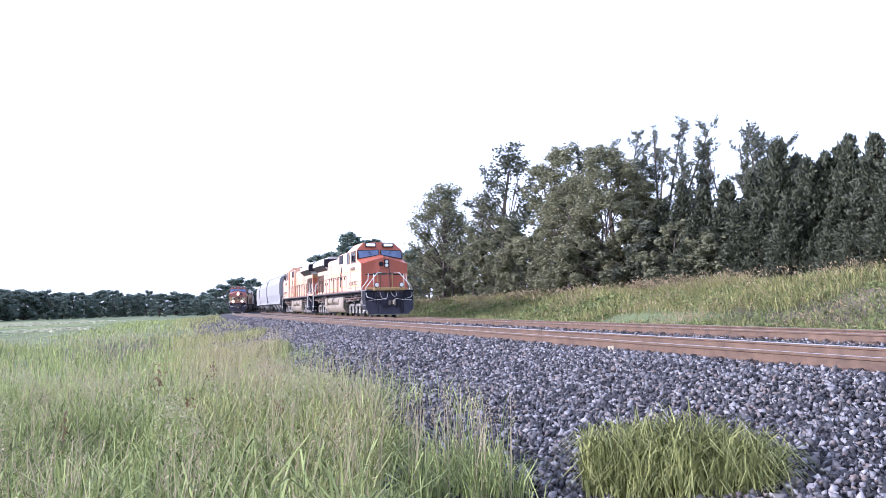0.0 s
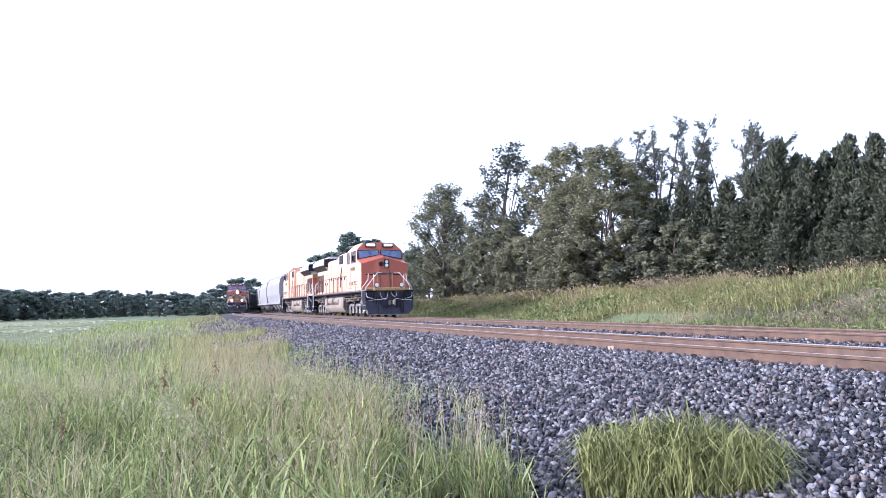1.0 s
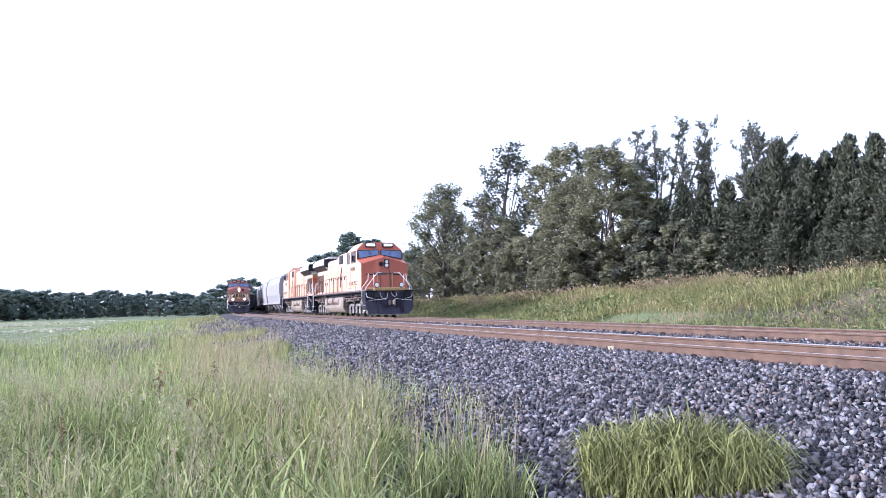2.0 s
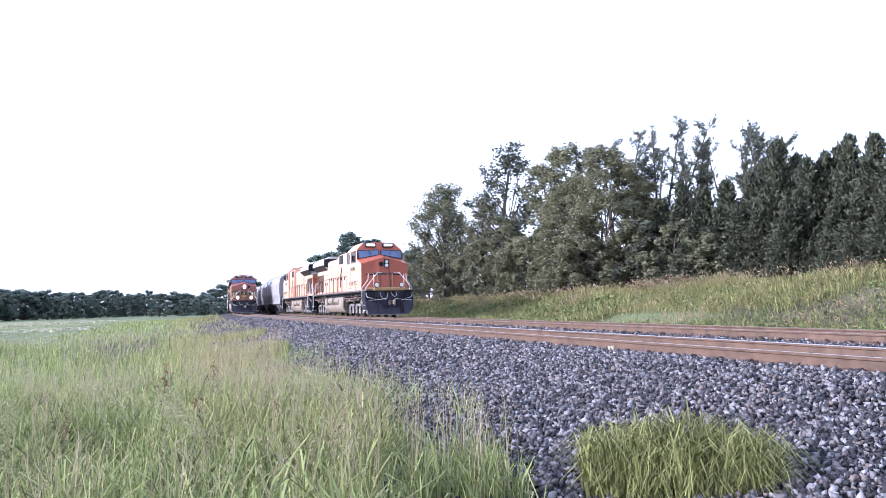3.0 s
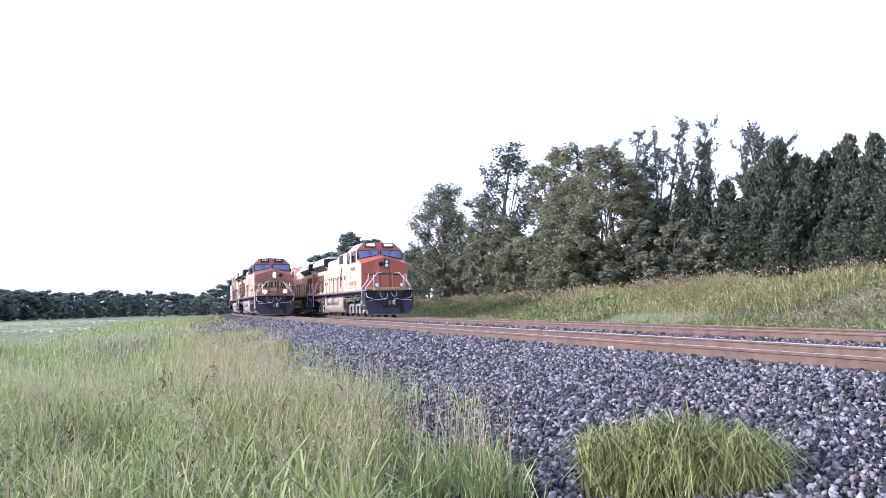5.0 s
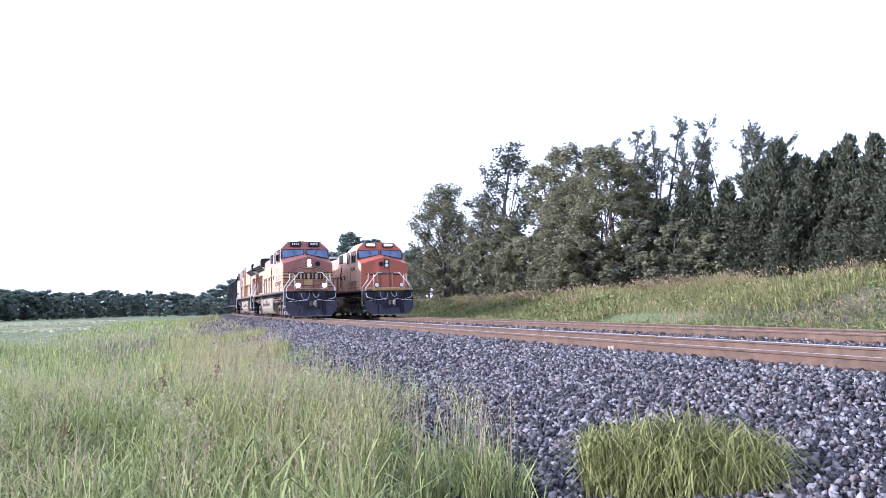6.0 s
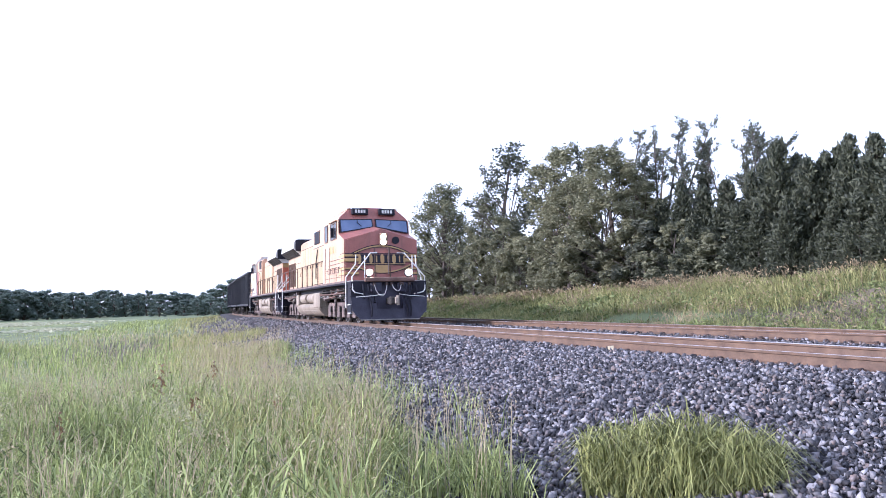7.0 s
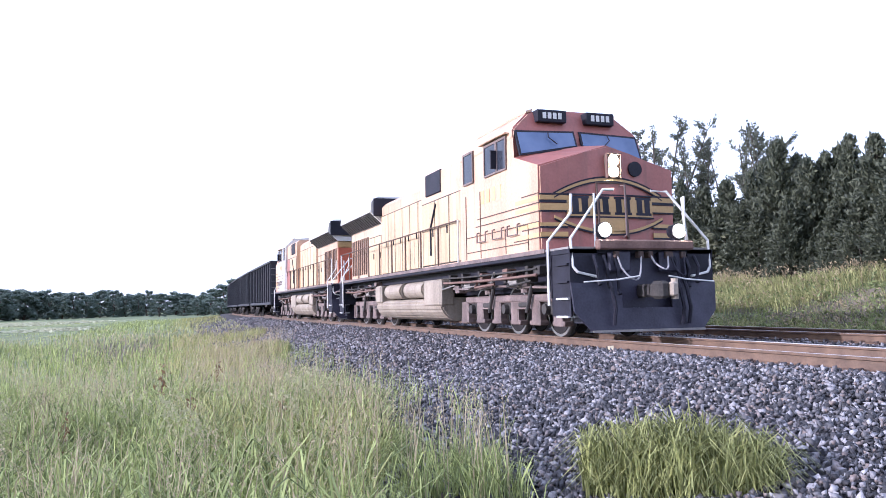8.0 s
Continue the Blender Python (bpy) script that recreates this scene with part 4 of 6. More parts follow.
    for y in (-1, 1):
        for a0, a1, z0 in ((7.55, 6.12, 0.62), (12.92, 12.2, 0.75)):
            bm = nb()
            box(bm, X(a0), X(a1), min(y * 1.0, y * 1.43), max(y * 1.0, y * 1.43), z0, 1.34, 0.06)
            part("battery_box", bm, M_TANK, e)
    for y in (-1, 1):
        for a in (7.78, 9.98):
            bm = nb()
            rod(bm, (X(a), y * 1.17, 1.11), (X(a + 1.85), y * 1.17, 1.11), 0.24, 20)
            bmesh.ops.bevel(bm, geom=[d for d in bm.edges if d.calc_length() < 0.12], offset=0.05, segments=2, affect="EDGES")
            part("air_reservoir", bm, M_TANK, e)
    # pipes under the sill
    for y in (-1, 1):
        for z, r_ in ((1.34, 0.022), (1.22, 0.03)):
            for a0, a1 in ((0.4, 5.9), (12.8, 17.9)):
                bm = nb()
                bent(bm, [(X(a0), y * 1.40, z), (X(a0 + 1.2), y * 1.41, z - 0.02), (X(a0 + 3.6), y * 1.41, z - 0.03), (X(a1), y * 1.40, z)], r_)
                part("pipe", bm, M_UNDER if z > 1.3 else M_RUSTPLATE, e)
        for a in (0.9, 2.0, 3.5, 4.6, 5.5, 13.2, 15.6, 16.8):
            bm = nb()
            box(bm, X(a + 0.12), X(a), min(y * 1.12, y * 1.36), max(y * 1.12, y * 1.36), 1.10, 1.42, 0.01)
            part("bracket", bm, M_UNDER, e)
        for a in (1.5, 4.2, 14.2, 16.2):
            bm = nb()
            rod(bm, (X(a), y * 1.22, 1.12), (X(a + 0.45), y * 1.22, 1.12), 0.12, 12)
            rod(bm, (X(a + 0.45), y * 1.22, 1.12), (X(a + 0.7), y * 1.22, 1.05), 0.03, 6)
            part("brake_cylinder", bm, M_GREYMETAL, e)
        clutter = random.Random(5 if y < 0 else 6)
        for base in (0.3, 12.9):
            for q in range(11):
                a = base + 0.5 * q + clutter.uniform(-0.1, 0.1)
                z = clutter.uniform(1.02, 1.42)
                m_ = (M_UNDER, M_RUSTPLATE, M_SILVER, M_GREYMETAL)[clutter.randrange(4)]
                bm = nb()
                if q % 3 == 0:
                    box(bm, X(a + clutter.uniform(0.1, 0.3)), X(a), min(y * 1.15, y * 1.38), max(y * 1.15, y * 1.38), z - 0.1, z + 0.08, 0.015)
                    part("valve_box", bm, m_, e)
                else:
                    run = clutter.uniform(0.5, 1.1)
                    bent(bm, [(X(a), y * 1.3, z), (X(a + 0.1), y * 1.37, z - 0.02), (X(a + run), y * 1.37, z + clutter.uniform(-0.12, 0.1)), (X(a + run + 0.08), y * 1.25, z + 0.1)], clutter.uniform(0.016, 0.035))
                    part("air_line", bm, m_, e)
        bm = nb()
        bent(bm, [(X(6.9), y * 1.40, 2.0), (X(6.9), y * 1.40, 2.75), (X(6.45), y * 1.40, 3.35)], 0.03)
        part("conduit", bm, M_BLACK, e)
    tm = M_SILVER if old else M_GREYMETAL
    bogie("truck", e, X(2.57), (-2.0, 0.0, 2.0), 0.53, 0.98, tm)
    bogie("truck", e, X(14.7), (-2.0, 0.0, 2.0), 0.53, 0.98, tm)
    return e


def freight_trucks(e, half):
    for x in (-half, half):
        bogie("truck", e, x, (-0.9, 0.9), 0.46, 0.95, M_UNDER, springs=False)


def coal_car():
    """A black coal gondola with posts, a top chord, a heaped load and two trucks."""
    e = empty("coal_car", "black steel coal gondola with ribbed sides", "freight car", "coal cars of the moving train")
    H = 7.4
    bm = nb()
    for y in (-1, 1):
        box(bm, -H, H, min(y * 1.38, y * 1.42), max(y * 1.38, y * 1.42), 0.95, 3.75)
    for x in (-1, 1):
        box(bm, min(x * H, x * (H - 0.05)), max(x * H, x * (H - 0.05)), -1.38, 1.38, 1.25, 3.75)
    box(bm, -H, H, -1.38, 1.38, 1.0, 1.1)
    part("body", bm, M_COAL, e, "black tub of sheet steel")
    bm = nb()
    for y in (-1, 1):
        box(bm, -H - 0.03, H + 0.03, min(y * 1.36, y * 1.54), max(y * 1.36, y * 1.54), 3.70, 3.84, 0.015)
        box(bm, -H, H, min(y * 1.36, y * 1.52), max(y * 1.36, y * 1.52), 0.88, 1.06, 0.015)
    for x in (-1, 1):
        box(bm, min(x * H, x * (H + 0.12)), max(x * H, x * (H + 0.12)), -1.5, 1.5, 3.70, 3.84)
    part("top_chord", bm, M_COAL, e)
    for y in (-1, 1):
        for i in range(12):
            x = -H + 0.12 + i * (2 * H - 0.24) / 11
            bm = nb()
            box(bm, x - 0.07, x + 0.07, min(y * 1.42, y * 1.52), max(y * 1.42, y * 1.52), 1.06, 3.70)
            part("side_post", bm, M_COAL, e)
    bm = nb()
    g = [[bm.verts.new((-H + 0.1 + i * (2 * H - 0.2) / 20, -1.36 + j * 2.72 / 6, 3.35 + 0.4 * math.sin(math.pi * j / 6) * (0.7 + 0.3 * math.sin(i * 1.1)) + 0.06 * math.sin(i * 5 + j * 3))) for j in range(7)] for i in range(21)]
    for i in range(20):
        for j in range(6):
            bm.faces.new((g[i][j], g[i + 1][j], g[i + 1][j + 1], g[i][j + 1]))
    part("coal_load", bm, M_LUMPS, e, "heaped black coal")
    for x in (-1, 1):
        bm = nb()
        box(bm, min(x * H, x * (H + 0.75)), max(x * H, x * (H + 0.75)), -0.16, 0.16, 0.75, 1.02, 0.03)
        part("coupler", bm, M_UNDER, e)
        bm = nb()
        for q in range(6):
            rod(bm, (x * (H + 0.08), -1.45, 1.2 + q * 0.42), (x * (H + 0.08), -1.0, 1.2 + q * 0.42), 0.015, 5)
        part("ladder", bm, M_GREYMETAL, e)
    freight_trucks(e, 5.6)
    return e


def hopper_car():
    """A pale covered hopper: bowed sides, sloping ends, hatches on the roof and outlet bays."""
    e = empty("covered_hopper", "dusty grey covered grain hopper with bowed sides", "freight car", "hoppers of the standing train")
    H = 8.3
    pr = [(-1.35, 1.3), (1.35, 1.3), (1.52, 2.2), (1.52, 3.4), (1.30, 4.1), (0.7, 4.45), (-0.7, 4.45), (-1.30, 4.1), (-1.52, 3.4), (-1.52, 2.2)]
    bm = nb()
    loft(bm, [[(-H, y, max(z, 2.0)) for y, z in pr], [(-H + 0.8, y, z) for y, z in pr], [(H - 0.8, y, z) for y, z in pr], [(H, y, max(z, 2.0)) for y, z in pr]])
    bmesh.ops.recalc_face_normals(bm, faces=bm.faces)
    part("body", bm, M_HOPPER, e, "dusty grey steel shell")
    bm = nb()
    box(bm, -H, H, -0.6, 0.6, 4.45, 4.6, 0.02)
    part("roof_hatch", bm, M_HOPPER, e)
    bm = nb()
    for y in (-1, 1):
        box(bm, -H, H, min(y * 1.3, y * 1.48), max(y * 1.3, y * 1.48), 1.1, 1.32)
    box(bm, -H - 0.7, H + 0.7, -0.3, 0.3, 0.8, 1.1)
    part("side_sill", bm, M_HOPPER, e)
    for x in (-3.8, 0, 3.8):
        bm = nb()
        solid(bm, [(x - 1.7, -1.25, 1.3), (x + 1.7, -1.25, 1.3), (x + 1.7, 1.25, 1.3), (x - 1.7, 1.25, 1.3)], [(x - 0.4, -0.7, 0.45), (x + 0.4, -0.7, 0.45), (x + 0.4, 0.7, 0.45), (x - 0.4, 0.7, 0.45)])
        bmesh.ops.recalc_face_normals(bm, faces=bm.faces)
        part("outlet_bay", bm, M_HOPPER, e)
    for x in (-1, 1):
        for y in (-1, 1):
            bm = nb()
            rod(bm, (x * (H - 0.1), y * 1.4, 1.2), (x * (H - 0.1), y * 1.4, 4.0), 0.04, 6)
            rod(bm, (x * (H - 0.1), y * 1.4, 1.3), (x * (H - 1.7), y * 1.4, 3.0), 0.04, 6)
            part("end_post", bm, M_HOPPER, e)
    freight_trucks(e, 6.6)
    return e


for _u, _l in ((0.0, "near main track with rusty rails and polished heads"), (GAP2, "second track behind it with rusty rails")):
    track(_u, _l)

AHEAD = 8.6                    # centre of a locomotive behind its nose
lead = locomotive("dirty faded orange diesel locomotive with lit headlights, leading the moving train", True, True)
second = copy_thing(lead, Matrix())
second["label"] = "dirty faded orange diesel locomotive, coupled backwards behind the leader"
for o in second.children_recursive:
    if o.name.startswith("lens"):
        o.data = o.data.copy()
        o.data.materials[0] = M_DULLLAMP
        o["label"] = "unlit lens"
for o in second.children_recursive:
    if o.name.startswith("cab"):
        o.data = o.data.copy()
        o.data.materials[0] = M_WINGTOP
        o["label"] = "cab with chalky white side paint"
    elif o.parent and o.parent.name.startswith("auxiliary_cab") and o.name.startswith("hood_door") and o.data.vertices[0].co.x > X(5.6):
        # Shadow behind the cab, painted as a darker red door.
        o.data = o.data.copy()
        o.data.materials[0] = M_SHADEDRED
        o["label"] = "door in shade-darkened red"
parked = locomotive("bright orange diesel locomotive standing unlit on the second track", False, False)
parked_second = copy_thing(parked, Matrix())
parked_second["label"] = "bright orange diesel locomotive standing coupled behind another"
PARK = 51.9
parked.matrix_basis = bound(PARK + AHEAD, GAP2)
parked_second.matrix_basis = bound(PARK + AHEAD + 21.2, GAP2) @ Matrix.Rotation(math.pi, 4, "Z")
hopper = hopper_car()
hopper.matrix_basis = bound(PARK + 41.6 + 9.3, GAP2)
for _i in range(1, 7):
    copy_thing(hopper, bound(PARK + 41.6 + 9.3 + 18.0 * _i, GAP2))
coal = coal_car()
COAL = [coal] + [copy_thing(coal, Matrix()) for _i in range(9)]

# nose of the leader: place along the line, by time
NOSE_T = [0.0, 3.5, 4.5, 6.0, 6.5, 7.0, 7.5, 8.0]
NOSE_S = [155.6, 95.7, 77.9, 51.7, 43.05, 34.15, 25.25, 16.70]


def nose_at(t):
    s = np.interp(t, NOSE_T, NOSE_S)
    return float(s)


def motions():
    times = [0.0, 0.5, 1.0, 1.5, 2.0, 2.5, 3.0, 3.5, 4.0, 4.5, 5.0, 5.5, 6.0, 6.5, 7.0, 7.5, 8.0]
    turn = Matrix.Rotation(math.pi, 4, "Z")
    walk(lead, [(t, bound(nose_at(t) + AHEAD)) for t in times])
    walk(second, [(t, bound(nose_at(t) + AHEAD + 21.2) @ turn) for t in times])
    for i, c in enumerate(COAL):
        walk(c, [(t, bound(nose_at(t) + 40.6 + 8.1 + 16.2 * i)) for t in times])
    for thing, sign, r in [(lead, 1, 0.53), (second, -1, 0.53)] + [(c, 1, 0.46) for c in COAL[:3]]:
        for tr in thing.children:
            if tr.name.startswith("truck"):
                for w in tr.children:
                    if w.name.startswith("wheelset"):
                        at_ = w.matrix_basis.translation.copy()
                        rows = []
                        for k in range(241):
                            t = k / 30
                            ang = sign * (NOSE_S[0] - nose_at(t)) / r
                            rows.append((t, Matrix.Translation(at_) @ Matrix.Rotation(ang, 4, "Y")))
                        walk(w, rows)
    swaying()


# ---- vegetation and stones ----
RNG = np.random.default_rng(7)


def level(x, y):
    """Height of the ground at world x, y."""
    v = (x - D0) * EV.x + y * EV.y
    q = (x - D0) * NV.x + y * NV.y
    w = q - np.interp(v, TV, TW) * np.clip((900 - np.abs(q)) / 800, 0, 1)
    return height(v, w)


def straight(v, w):
    """World place v ahead and w across the near, straight part of the line, on the ground."""
    x, y = D0 + v * EV.x + w * NV.x, v * EV.y + w * NV.y
    return Vector((x, y, float(level(x, y))))


def leaf_quads(centres, size, flat=0.35, aim=None, long=1.5):
    """One small four-cornered leaf spray at each centre, turned at random or along aim."""
    n = len(centres)
    d = RNG.normal(size=(n, 3))
    d[:, 2] *= flat if aim is None else 1
    if aim is not None:
        d = d * 0.6 + aim
    d /= np.linalg.norm(d, axis=1, keepdims=True)
    e = np.cross(d, RNG.normal(size=(n, 3)))
    e /= np.linalg.norm(e, axis=1, keepdims=True)
    sz = size * RNG.uniform(0.55, 1.35, (n, 1))
    a, b = d * sz * long * 0.5, e * sz * 0.5
    return np.stack([centres - a, centres + b * 0.8 - a * 0.1, centres + a, centres - b * 0.8 + a * 0.15], 1)


def in_ball(n, sq=(1, 1, 1), hollow=0.35):
    p = RNG.normal(size=(n, 3))
    p /= np.linalg.norm(p, axis=1, keepdims=True)
    return p * (hollow + (1 - hollow) * RNG.uniform(0, 1, (n, 1)) ** 0.6) * np.array(sq)


def branch(bm, a, b, r0, r1, sag=0.0):
    mid = (a + b) / 2 + Vector((RNG.uniform(-0.1, 0.1), RNG.uniform(-0.1, 0.1), sag)) * (b - a).length
    rod(bm, a, mid, r0, 6, (r0 + r1) / 2)
    rod(bm, mid, b, (r0 + r1) / 2, 5, r1)
    return mid


def tree_leafy(name, tall, spread_, leaves, leaf, mat, low=0.12, clumps=46, gap=0.8, label="", category="tree", group="", rad=(0.05, 0.105), sprays=False):
    """Tapered trunk, forking limbs and a crown of many uneven leaf clumps with gaps."""
    t = empty(name, label, category, group)
    bm = nb()
    top = Vector((RNG.uniform(-0.3, 0.3), RNG.uniform(-0.3, 0.3), tall * 0.82))
    mid = branch(bm, Vector((0, 0, -0.3)), top, tall * 0.026, tall * 0.006)
    cents, rads = [], []
    for i in range(clumps):
        f = low + (0.97 - low) * (i + RNG.uniform(0, 1)) / clumps
        ang = RNG.uniform(0, 2 * math.pi)
        width = spread_ * (0.35 + 0.9 * math.sin(math.pi * min(1, (f * 0.92 + 0.10))) ** 0.8) * RNG.uniform(0.35, 1.0)
        c = Vector((math.cos(ang) * width, math.sin(ang) * width, f * tall))
        start = Vector((0, 0, -0.3)).lerp(top, max(0.1, f * 0.75))
        if i % 2 == 0:
            branch(bm, start, c, tall * 0.008 * (1.2 - f), tall * 0.002, RNG.uniform(-0.05, 0.12))
        cents.append(np.array(c))
        rads.append(tall * RNG.uniform(*rad))
    part("trunk", bm, M_BARK, t, "grey-brown trunk and limbs")
    per = leaves // clumps
    pts = []
    for c, r in zip(cents, rads):
        k = int(per * (r / (tall * (rad[0] + rad[1]) / 2)) ** 2)
        if sprays:
            out = np.array([c[0], c[1], 0.35 * tall * RNG.uniform(0.2, 0.8)])
            out = out / np.linalg.norm(out) + RNG.normal(size=3) * 0.3
            pts.append(c + out * (np.clip(RNG.normal(0, r * 0.9, (k, 1)), -2 * r, 1.4 * r) - r) + RNG.normal(size=(k, 3)) * r * np.array([0.55, 0.55, 0.4]))
        else:
            sub = in_ball(5, (r, r, r * 0.8))
            pick = RNG.integers(0, 5, k)
            pts.append(c + sub[pick] * gap + in_ball(k, (r * 0.62, r * 0.62, r * 0.5), 0.1))
    pts = np.concatenate(pts)
    pts[:, 2] = np.maximum(pts[:, 2], 0.1)
    quads("crown", leaf_quads(pts, leaf), mat, t, "uneven leafy crown with gaps")
    return t


def tree_cedar(name, tall, spread_, leaves, label):
    """A dense red cedar: ragged cone of up-swept sprays to the ground."""
    t = empty(name, label, "tree", "cedars behind the embankment")
    bm = nb()
    rod(bm, (0, 0, -0.3), (0, 0, tall * 0.95), tall * 0.022, 8, 0.02)
    pts, aim = [], []
    boughs = 150
    for i in range(boughs):
        f = (i + RNG.uniform(0, 1)) / boughs
        f = f ** 0.85
        ang = RNG.uniform(0, 2 * math.pi)
        reach = spread_ * ((1 - f) ** 0.95 * 1.0 + 0.04) * RNG.uniform(0.65, 1.2)
        z0 = f * tall * 0.95 + 0.1
        rise = RNG.uniform(0.15, 0.55) * (1 + f)
        tip = np.array([math.cos(ang) * reach, math.sin(ang) * reach, z0 + reach * rise + (0.5 * tall * 0.07 if f > 0.85 else 0)])
        root = np.array([0, 0, z0])
        if i % 3 == 0:
            rod(bm, root, tip * 0.9 + root * 0.1, 0.03, 5, 0.008)
        k = int(leaves / boughs * (0.4 + 1.2 * (1 - f)))
        q = RNG.uniform(0.25, 1.0, (k, 1)) ** 0.7
        pts.append(root + (tip - root) * q + RNG.normal(size=(k, 3)) * np.array([0.16, 0.16, 0.13]) * (0.6 + reach * 0.35))
        aim.append(np.repeat(((tip - root) / np.linalg.norm(tip - root) + np.array([0, 0, 0.5]))[None], k, 0))
    part("trunk", bm, M_BARK, t, "reddish grey trunk")
    pts, aim = np.concatenate(pts), np.concatenate(aim)
    pts[:, 2] = np.maximum(pts[:, 2], 0.08)
    quads("crown", leaf_quads(pts, 0.135, aim=aim, long=2.0), M_CEDAR, t, "dark dense needle sprays")
    return t


def tree_feather(name, tall, leaves, label):
    """A thin, wind-bent tree with long sparse sprays that show the sky between them."""
    t = empty(name, label, "tree", "thin trees above the cedars")
    bm = nb()
    pts, aim = [], []
    for stem in range(3):
        base = Vector((RNG.uniform(-0.5, 0.5), RNG.uniform(-0.5, 0.5), -0.3))
        top = Vector((base.x * 4 + RNG.uniform(-1.2, 1.0), base.y * 4 + RNG.uniform(-0.8, 0.8), tall * RNG.uniform(0.86, 0.99)))
        branch(bm, base, top, tall * 0.011, tall * 0.0025, 0.0)
        for i in range(22):
            f = RNG.uniform(0.42, 1.0)
            a = base.lerp(top, f)
            ln = tall * RNG.uniform(0.05, 0.13) * (1.3 - f * 0.5)
            d = Vector((RNG.normal() * 0.8 - 0.25, RNG.normal() * 0.8, RNG.uniform(0.4, 1.3))).normalized()
            b = a + d * ln
            rod(bm, a, b, 0.022, 4, 0.006)
            k = leaves // 66
            q = RNG.uniform(0.2, 1.05, (k, 1))
            pts.append(np.array(a) + np.array(d)[None] * ln * q + RNG.normal(size=(k, 3)) * 0.09)
            aim.append(np.repeat((np.array(d) + np.array([-0.3, 0, -0.1]))[None], k, 0))
    part("trunk", bm, M_BARK, t, "several thin bending stems")
    quads("crown", leaf_quads(np.concatenate(pts), 0.105, aim=np.concatenate(aim), long=1.9), M_LEAFDARK, t, "sparse wind-blown leaf sprays")
    return t


def put_trees(makers, rows, base_h, dup_seed, widen=1.0):
    """The first of each variant stands at its own place, the rest are copies, turned and sized."""
    rng = random.Random(dup_seed)
    out = []
    used = {}
    for i, (p, h) in enumerate(rows):
        k = i % len(makers)
        ang = rng.uniform(0, 2 * math.pi)
        m = Matrix.Translation(p) @ Matrix.Rotation(ang, 4, "Z")
        if k not in used:
            used[k] = makers[k]()
            ob = used[k]
            ob.matrix_basis = m
        else:
            ob = copy_thing(used[k], m)
        f = h / base_h
        g = f ** 0.6 * widen * rng.uniform(0.9, 1.12)
        ob.scale = (g, g, f)
        out.append(ob)
    return out


CEDAR = [(36.6, 22, 8.3), (36.4, 23, 7.5), (34.7, 22, 6.9), (34.5, 23, 7.2), (32.0, 22, 7.5), (34.0, 23.5, 7.5), (30.5, 22, 7.2), (39.9, 23, 7.2), (40.8, 22, 6.8), (44.2, 23, 7.1), (45.0, 22, 7.6),
         (48.6, 23, 6.8), (40.0, 24, 8.0), (36.5, 24.5, 6.9), (33.0, 24, 6.8), (29.4, 22, 6.8), (38.1, 20.5, 5.0), (41.8, 20.5, 4.8), (34.4, 20.5, 4.7), (31.6, 20.5, 4.1), (36.8, 20.7, 4.4),
         (30.2, 20.5, 4.3), (44.8, 21, 4.8), (28.6, 20.5, 4.3), (25.3, 22, 5.8)]
FEATHER = [(56.2, 25, 13.4), (51.1, 25, 12.8), (54.8, 26, 12.0), (49.9, 26, 11.4), (47.5, 26, 10.4), (44.7, 26, 10.2), (44.3, 27, 10.6), (41.9, 26, 10.3), (59.7, 24, 12.9)]
OPEN = [(81.7, 19, 12.9), (69.0, 21, 14.6), (84.5, 21.5, 11.0)]
FULL = [(58.6, 20.5, 12.0), (51.6, 20.5, 10.4), (72.2, 20, 10.0), (50.4, 22, 8.9), (55.0, 19.6, 9.0), (66.5, 19.5, 7.6)]
SHRUB = [(89.5, 20, 6.1), (80.5, 19.5, 5.2), (74.2, 19.5, 5.8), (69.8, 20, 7.0), (63.9, 19.5, 5.4), (60.7, 20, 6.0), (57.4, 20.3, 4.3), (54.0, 20.3, 4.8), (51.2, 20.5, 3.8), (48.4, 20.5, 4.6), (47.2, 21, 3.8), (84.0, 19.8, 5.5), (94.9, 20, 6.4), (62.5, 20, 5.6), (43.6, 20.6, 4.4), (47.2, 20.8, 5.0), (40.2, 20.4, 3.4)]
BACK = [(143.0, 24, 13.0), (158.5, 26, 12.4), (170.1, 24, 11.4), (177.9, 27, 12.2), (168.2, 22, 9.4), (112.0, 24, 8.0), (99.7, 22, 7.0), (125.0, 26, 8.8), (149.6, 28, 11.0)]

cedars = put_trees([lambda: tree_cedar("cedar_tree", 7.5, 2.0, 13000, "dense dark green cedar with ragged pointed top")] * 1
                   + [lambda: tree_cedar("cedar_tree", 7.5, 1.7, 11000, "dense dark green cedar with ragged pointed top"),
                      lambda: tree_cedar("cedar_tree", 7.5, 2.2, 13000, "broad dark green cedar behind the grassy bank")],
                   [(straight(v, w), h * 0.94) for v, w, h in CEDAR], 7.5, 3)
feathers = put_trees([lambda: tree_feather("thin_tree", 12, 4300, "thin wind-bent tree with sparse leaf sprays"), lambda: tree_feather("thin_tree", 12, 3800, "thin wind-bent tree with sparse leaf sprays")],
                     [(straight(v, w), h) for v, w, h in FEATHER], 12, 5)
